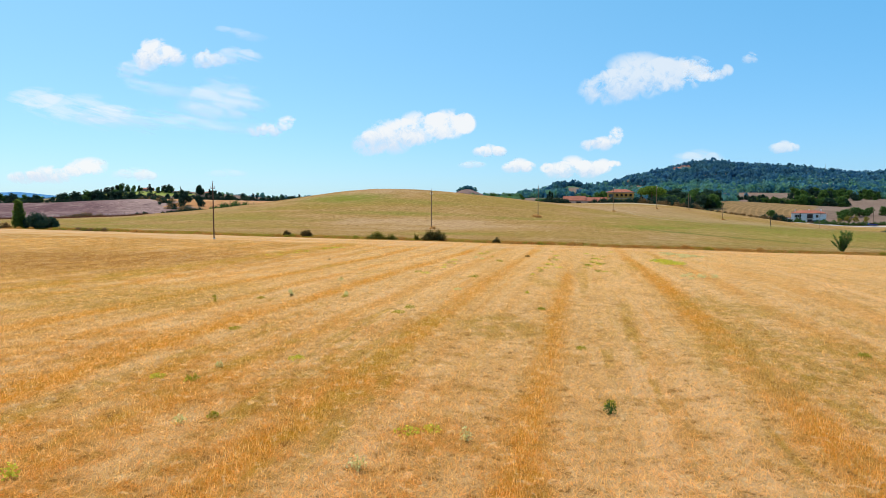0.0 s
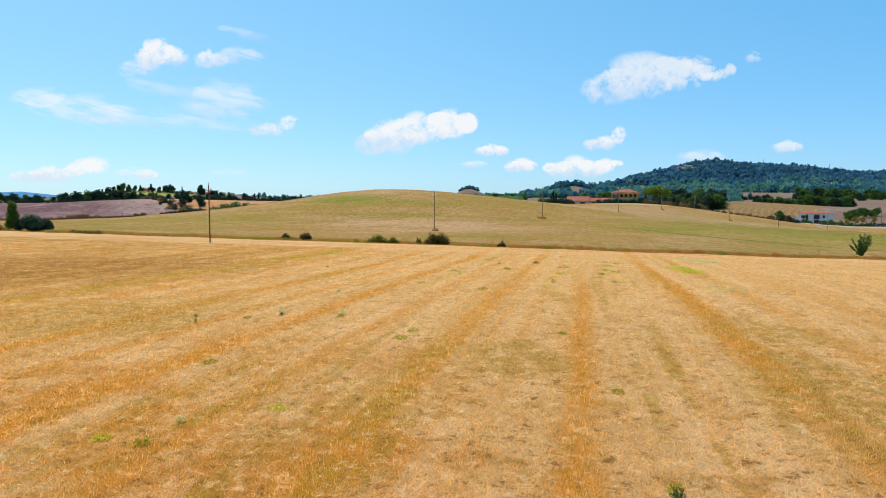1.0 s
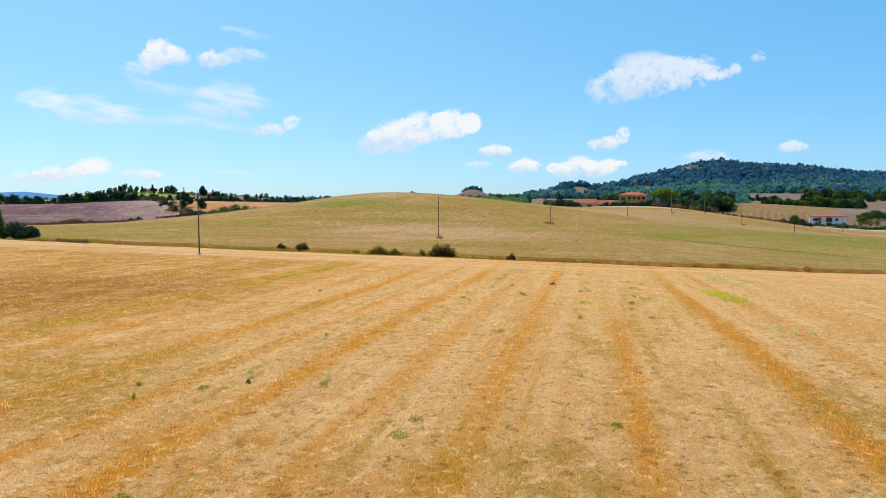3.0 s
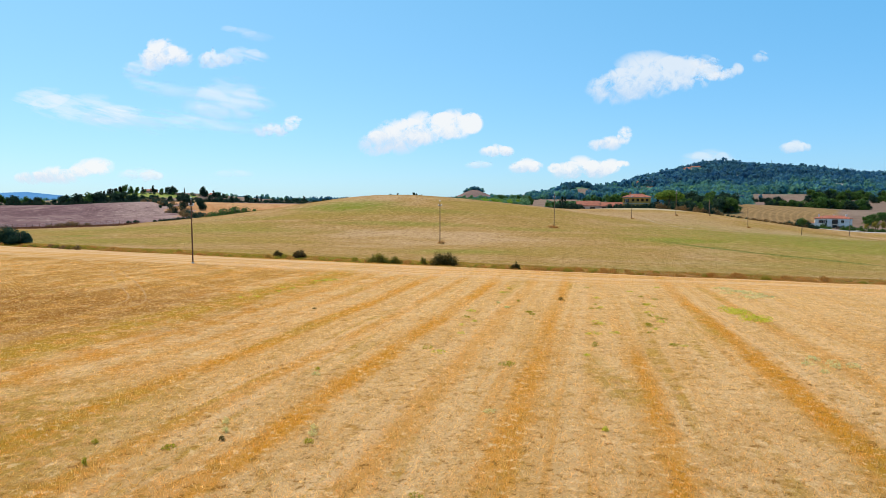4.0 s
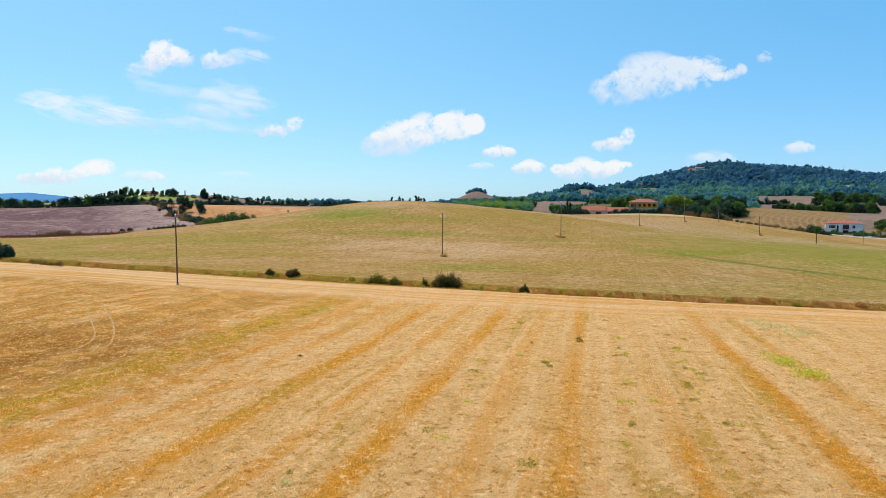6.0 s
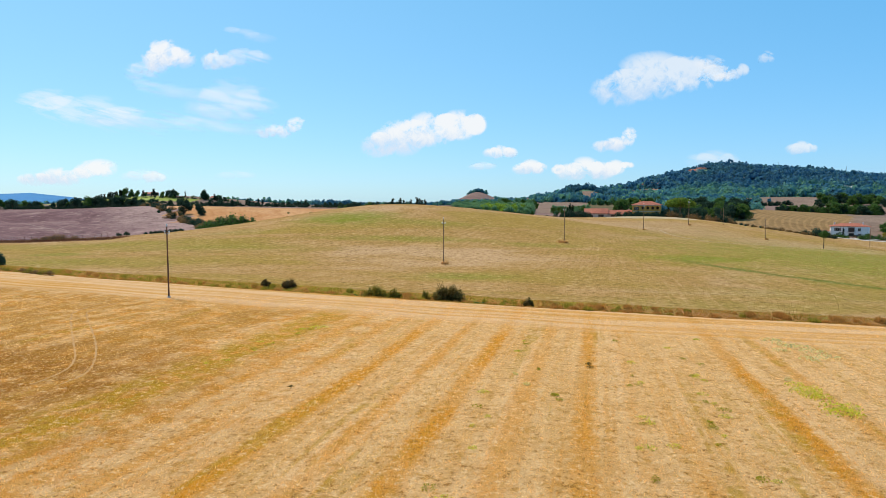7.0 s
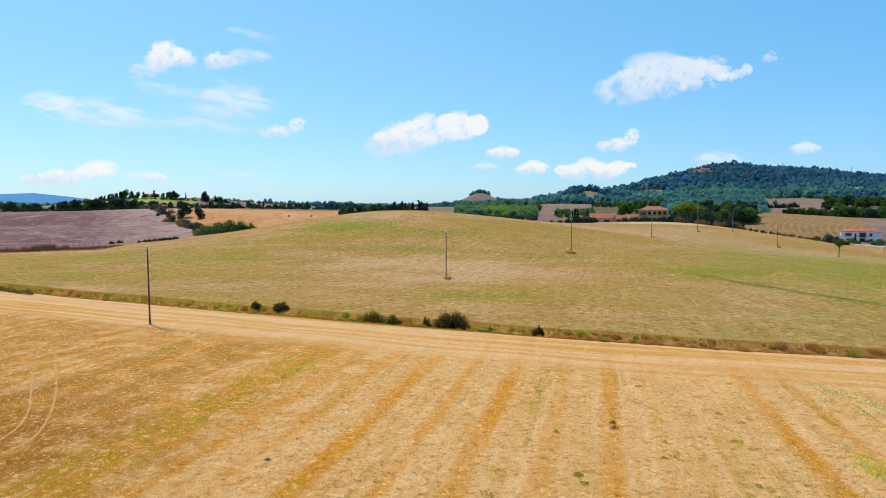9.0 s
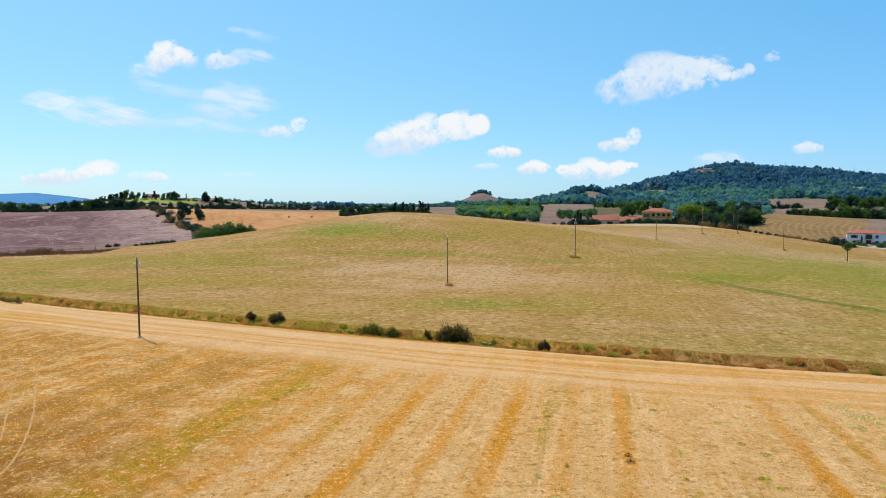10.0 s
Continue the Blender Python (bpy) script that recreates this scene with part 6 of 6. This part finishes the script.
put(make_weed("leafy green weed growing through the stubble", 0.30, 0.35, M_WEED_LEAF, 228), 7.52, 46.65)
put(make_weed("patch of soft green weed in the stubble", 0.19, 0.84, M_WEED_LEAF, 229), 2.12, 42.00)
put(make_weed("leafy green weed growing through the stubble", 0.22, 0.42, M_WEED_LEAF, 230), 14.22, 57.99)
put(make_weed("leafy green weed growing through the stubble", 0.22, 0.56, M_WEED_LEAF, 231), 12.69, 53.26)
put(make_weed("leafy green weed growing through the stubble", 0.19, 0.56, M_WEED_LEAF, 232), 12.02, 46.82)
put(make_weed("small dark weed tuft in the stubble", 0.19, 0.21, M_BROOM_LEAF, 233), -8.02, 32.02)
put(make_weed("small dark weed tuft in the stubble", 0.22, 0.56, M_BROOM_LEAF, 234), 9.21, 66.27)
put(make_weed("leafy green weed growing through the stubble", 0.15, 0.56, M_WEED_LEAF, 235), 5.40, 58.89)
put(make_weed("low yellow-green weed in the stubble", 0.17, 0.24, M_FRESH_LEAF, 236), 4.57, 32.86)
put(make_weed("pale grey-green thistle in the stubble", 0.13, 0.48, M_PALE_LEAF, 237), 0.83, 34.91)
put(make_weed("low yellow-green weed in the stubble", 0.10, 0.45, M_WEED_LEAF, 238), -9.45, 31.37)
put(make_weed("spreading bright green weed patch in stubble", 0.30, 1.40, M_FRESH_LEAF, 239), 21.90, 62.09)
put(make_weed("spreading bright green weed patch in stubble", 0.35, 1.60, M_FRESH_LEAF, 240), 21.80, 60.51)
put(make_weed("spreading bright green weed patch in stubble", 0.40, 1.50, M_FRESH_LEAF, 241), 21.71, 59.02)
put(make_weed("spreading bright green weed patch in stubble", 0.40, 1.80, M_FRESH_LEAF, 242), 21.33, 57.06)
put(make_weed("spreading bright green weed patch in stubble", 0.35, 1.60, M_FRESH_LEAF, 243), 21.44, 56.14)
put(make_weed("spreading bright green weed patch in stubble", 0.30, 1.20, M_FRESH_LEAF, 244), 22.32, 57.07)
put(make_weed("spreading bright green weed patch in stubble", 0.30, 1.00, M_FRESH_LEAF, 245), 22.56, 61.18)
put(make_weed("spreading bright green weed patch in stubble", 0.30, 1.20, M_FRESH_LEAF, 246), 20.66, 56.13)
put(make_weed("pale sage-coloured weed patch near the headland", 0.20, 2.00, M_PALE_LEAF, 247), 28.55, 78.18)
put(make_weed("pale sage-coloured weed patch near the headland", 0.20, 2.20, M_PALE_LEAF, 248), 28.79, 76.21)
put(make_weed("pale sage-coloured weed patch near the headland", 0.20, 2.40, M_PALE_LEAF, 249), 29.39, 75.09)
put(make_weed("pale sage-coloured weed patch near the headland", 0.20, 2.20, M_PALE_LEAF, 250), 29.60, 73.31)
put(make_weed("pale sage-coloured weed patch near the headland", 0.20, 2.00, M_PALE_LEAF, 251), 29.46, 70.97)
put(make_weed("pale sage-coloured weed patch near the headland", 0.20, 1.60, M_PALE_LEAF, 252), 27.03, 73.63)
put(make_weed("pale sage-coloured weed patch near the headland", 0.20, 1.80, M_PALE_LEAF, 253), 27.72, 70.63)
put(make_weed("whitish flowering weed patch in the stubble", 0.26, 0.72, M_PALE_LEAF, 254), 17.61, 43.20)
put(make_weed("whitish flowering weed patch in the stubble", 0.26, 0.64, M_PALE_LEAF, 255), 16.78, 42.28)
put(make_weed("whitish flowering weed patch in the stubble", 0.30, 0.72, M_PALE_LEAF, 256), 18.08, 42.30)
put(make_weed("whitish flowering weed patch in the stubble", 0.26, 0.56, M_PALE_LEAF, 257), 17.81, 41.69)
put(make_weed("whitish flowering weed patch in the stubble", 0.30, 0.64, M_PALE_LEAF, 258), 18.66, 41.70)
put(make_weed("whitish flowering weed patch in the stubble", 0.17, 0.48, M_PALE_LEAF, 259), 16.72, 40.79)
put(make_weed("leafy green weed growing through the stubble", 0.19, 0.35, M_WEED_LEAF, 260), 5.33, 65.46)
put(make_weed("pale grey-green thistle in the stubble", 0.21, 0.48, M_PALE_LEAF, 261), 4.00, 61.19)
put(make_weed("pale grey-green thistle in the stubble", 0.21, 0.32, M_PALE_LEAF, 262), 3.49, 63.75)
put(make_weed("leafy green weed growing through the stubble", 0.11, 0.49, M_WEED_LEAF, 263), 5.53, 57.92)
put(make_weed("low yellow-green weed in the stubble", 0.21, 0.40, M_FRESH_LEAF, 264), 16.24, 64.34)
put(make_weed("leafy green weed growing through the stubble", 0.15, 0.35, M_WEED_LEAF, 265), 12.93, 54.21)
put(make_weed("small dark weed tuft in the stubble", 0.15, 0.35, M_BROOM_LEAF, 266), -11.35, 60.55)
put(make_weed("spreading bright green weed patch in stubble", 0.35, 2.00, M_FRESH_LEAF, 267), 21.20, 55.88)
put(make_weed("pale grey-green thistle in the stubble", 0.26, 0.40, M_PALE_LEAF, 268), 21.28, 60.95)
put(make_weed("spreading bright green weed patch in stubble", 0.35, 1.40, M_FRESH_LEAF, 269), 21.39, 59.42)
put(make_weed("low yellow-green weed in the stubble", 0.12, 2.00, M_FRESH_LEAF, 270), -13.90, 80.41)
put(make_weed("small dark weed tuft in the stubble", 0.22, 0.49, M_BROOM_LEAF, 271), 9.34, 67.21)
put(make_weed("low yellow-green weed in the stubble", 0.14, 0.60, M_WEED_LEAF, 272), 13.66, 76.11)
put(make_weed("low yellow-green weed in the stubble", 0.17, 0.56, M_FRESH_LEAF, 273), 21.38, 77.36)
put(make_weed("pale grey-green thistle in the stubble", 0.21, 0.32, M_PALE_LEAF, 274), 3.43, 64.03)
put(make_weed("pale grey-green thistle in the stubble", 0.21, 0.40, M_PALE_LEAF, 275), 3.88, 61.18)
put(make_weed("leafy green weed growing through the stubble", 0.11, 0.56, M_WEED_LEAF, 276), 5.39, 58.89)
put(make_weed("pale grey-green thistle in the stubble", 0.26, 0.56, M_PALE_LEAF, 277), 22.27, 63.70)
put(make_weed("leafy green weed growing through the stubble", 0.15, 0.42, M_WEED_LEAF, 278), 15.89, 64.27)
put(make_weed("spreading bright green weed patch in stubble", 0.35, 1.60, M_FRESH_LEAF, 279), 21.40, 60.43)
g = np.random.default_rng(61)
for i in range(46):
    line, y = ((15.0, 46 + 28 * g.random()), (10.6, 44 + 34 * g.random()), (-19.6, 66 + 18 * g.random()), (1.8, 40 + 36 * g.random()))[i % 4]
    x = line + LEAN * (y - 60) + 0.45 * g.normal()
    put(make_weed("small yellow-green weed between the straw drills", 0.1 + 0.1 * g.random(), 0.3 + 0.55 * g.random(), M_FRESH_LEAF if i % 3 else M_WEED_LEAF, 500 + i, 60), x, y)
for i, (x, y, w) in enumerate(((-2.3, 143.8, 1.5), (27.6, 182.3, 2.4), (28.8, 182.0, 1.6), (66.3, 236.6, 1.4), (93.2, 265.6, 1.4), (108.3, 235.6, 1.4))):
    put(make_weed("tuft of rusty dry grass at a pole foot", 0.35 if i > 6 else 0.75 if i > 1 else 0.9, w, M_DRY_TUFT, 400 + i, 260, "dry_tuft"), x, y)


# ---- clouds, far behind all the rest ----
def build_cloud(label, x, z, w, h, seed, lobes=((0.28, 0.4, 0.28, 0.38), (0.52, 0.52, 0.3, 0.46), (0.78, 0.45, 0.22, 0.34)), wisp=False, dense=None):
    """A domed bank of vapour."""
    nu, nv, wide = 24, 14, 1.6
    V, F, uv = [], [], []
    for j in range(nv + 1):
        for i in range(nu + 1):
            a, b = i / nu * 2 - 1, j / nv * 2 - 1
            V.append((a * w * wide / 2, -0.25 * w * (1 - a * a) * (1 - b * b), b * h * wide / 2))
            uv.append((0.5 + a * wide / 2, 0.5 + b * wide / 2))
    for j in range(nv):
        for i in range(nu):
            k = j * (nu + 1) + i
            F.append((k, k + 1, k + nu + 2, k + nu + 1))
    me = np_mesh("cloud", V, F, (cloud_stuff("glowing_vapour", seed, lobes, wisp, dense or (0.5 if wisp else 0.9)),), True)
    lay = me.uv_layers.new(name="uv")
    lay.data.foreach_set("uv", np.array(uv, np.float32)[np.array(F).ravel()].ravel())
    ob = tagged(new("cloud", me), label, "cloud", "clouds over the hills", "structure")
    ob.matrix_basis = Matrix.Translation((x, 2000, z))


CUMULUS, WISP = "bright white fair-weather cumulus cloud", "thin frayed veil of white cloud"
SLANT = ((0.13, 0.25, 0.16, 0.3), (0.34, 0.42, 0.26, 0.4), (0.58, 0.58, 0.26, 0.42), (0.8, 0.68, 0.21, 0.36), (0.93, 0.72, 0.1, 0.25))
LONG = ((0.08, 0.55, 0.09, 0.2), (0.24, 0.42, 0.2, 0.36), (0.42, 0.55, 0.22, 0.46), (0.62, 0.47, 0.2, 0.36), (0.79, 0.6, 0.14, 0.3), (0.95, 0.68, 0.1, 0.14))
TAIL = ((0.22, 0.3, 0.24, 0.24), (0.52, 0.4, 0.26, 0.34), (0.8, 0.66, 0.2, 0.38))
WEDGE = ((0.2, 0.36, 0.22, 0.3), (0.42, 0.56, 0.28, 0.42), (0.68, 0.58, 0.24, 0.32), (0.9, 0.6, 0.14, 0.15))
VEIL = ((0.15, 0.72, 0.2, 0.22), (0.4, 0.52, 0.32, 0.28), (0.72, 0.34, 0.32, 0.26))
build_cloud(CUMULUS, -907, 477, 200, 118, 1, ((0.35, 0.35, 0.3, 0.34), (0.48, 0.66, 0.3, 0.36), (0.75, 0.45, 0.26, 0.3)))
build_cloud(CUMULUS, -745, 470, 120, 80, 2, dense=0.7)
build_cloud(WISP, -655, 478, 190, 80, 21, wisp=True)
build_cloud(WISP, -640, 545, 170, 70, 22, VEIL, True, 0.3)
build_cloud(WISP, -985, 440, 130, 90, 3, wisp=True)
build_cloud(WISP, -1050, 292, 600, 190, 4, VEIL, True, 0.66)
build_cloud(WISP, -700, 255, 420, 90, 23, VEIL, True, 0.35)
build_cloud(WISP, -700, 330, 330, 190, 5, wisp=True)
build_cloud(WISP, -860, 365, 330, 100, 24, VEIL, True, 0.3)
build_cloud(CUMULUS, -548, 253, 190, 76, 6, TAIL)
build_cloud(CUMULUS, -94, 231, 385, 152, 7, SLANT)
build_cloud(CUMULUS, 149, 180, 120, 54, 8)
build_cloud(WISP, 94, 136, 100, 34, 9, wisp=True)
build_cloud(CUMULUS, 245, 131, 122, 60, 10)
build_cloud(CUMULUS, 434, 121, 255, 90, 11, LONG)
build_cloud(CUMULUS, 510, 213, 158, 88, 12, TAIL)
build_cloud(CUMULUS, 640, 392, 440, 195, 13, WEDGE, dense=0.68)
build_cloud(WISP, 800, 455, 120, 60, 19, wisp=True)
build_cloud(CUMULUS, 870, 425, 120, 60, 20, TAIL, dense=0.6)
build_cloud(WISP, 983, 475, 60, 50, 14, wisp=True)
build_cloud(WISP, 816, 154, 200, 80, 15, wisp=True)
build_cloud(CUMULUS, 1098, 192, 110, 52, 16, dense=0.65)
build_cloud(CUMULUS, -1225, 110, 340, 95, 17, TAIL)
build_cloud(WISP, -1002, 107, 150, 54, 18, wisp=True)
build_cloud(CUMULUS, -965, 102, 90, 46, 25, dense=0.6)
build_cloud(WISP, -700, 108, 160, 40, 26, wisp=True, dense=0.25)
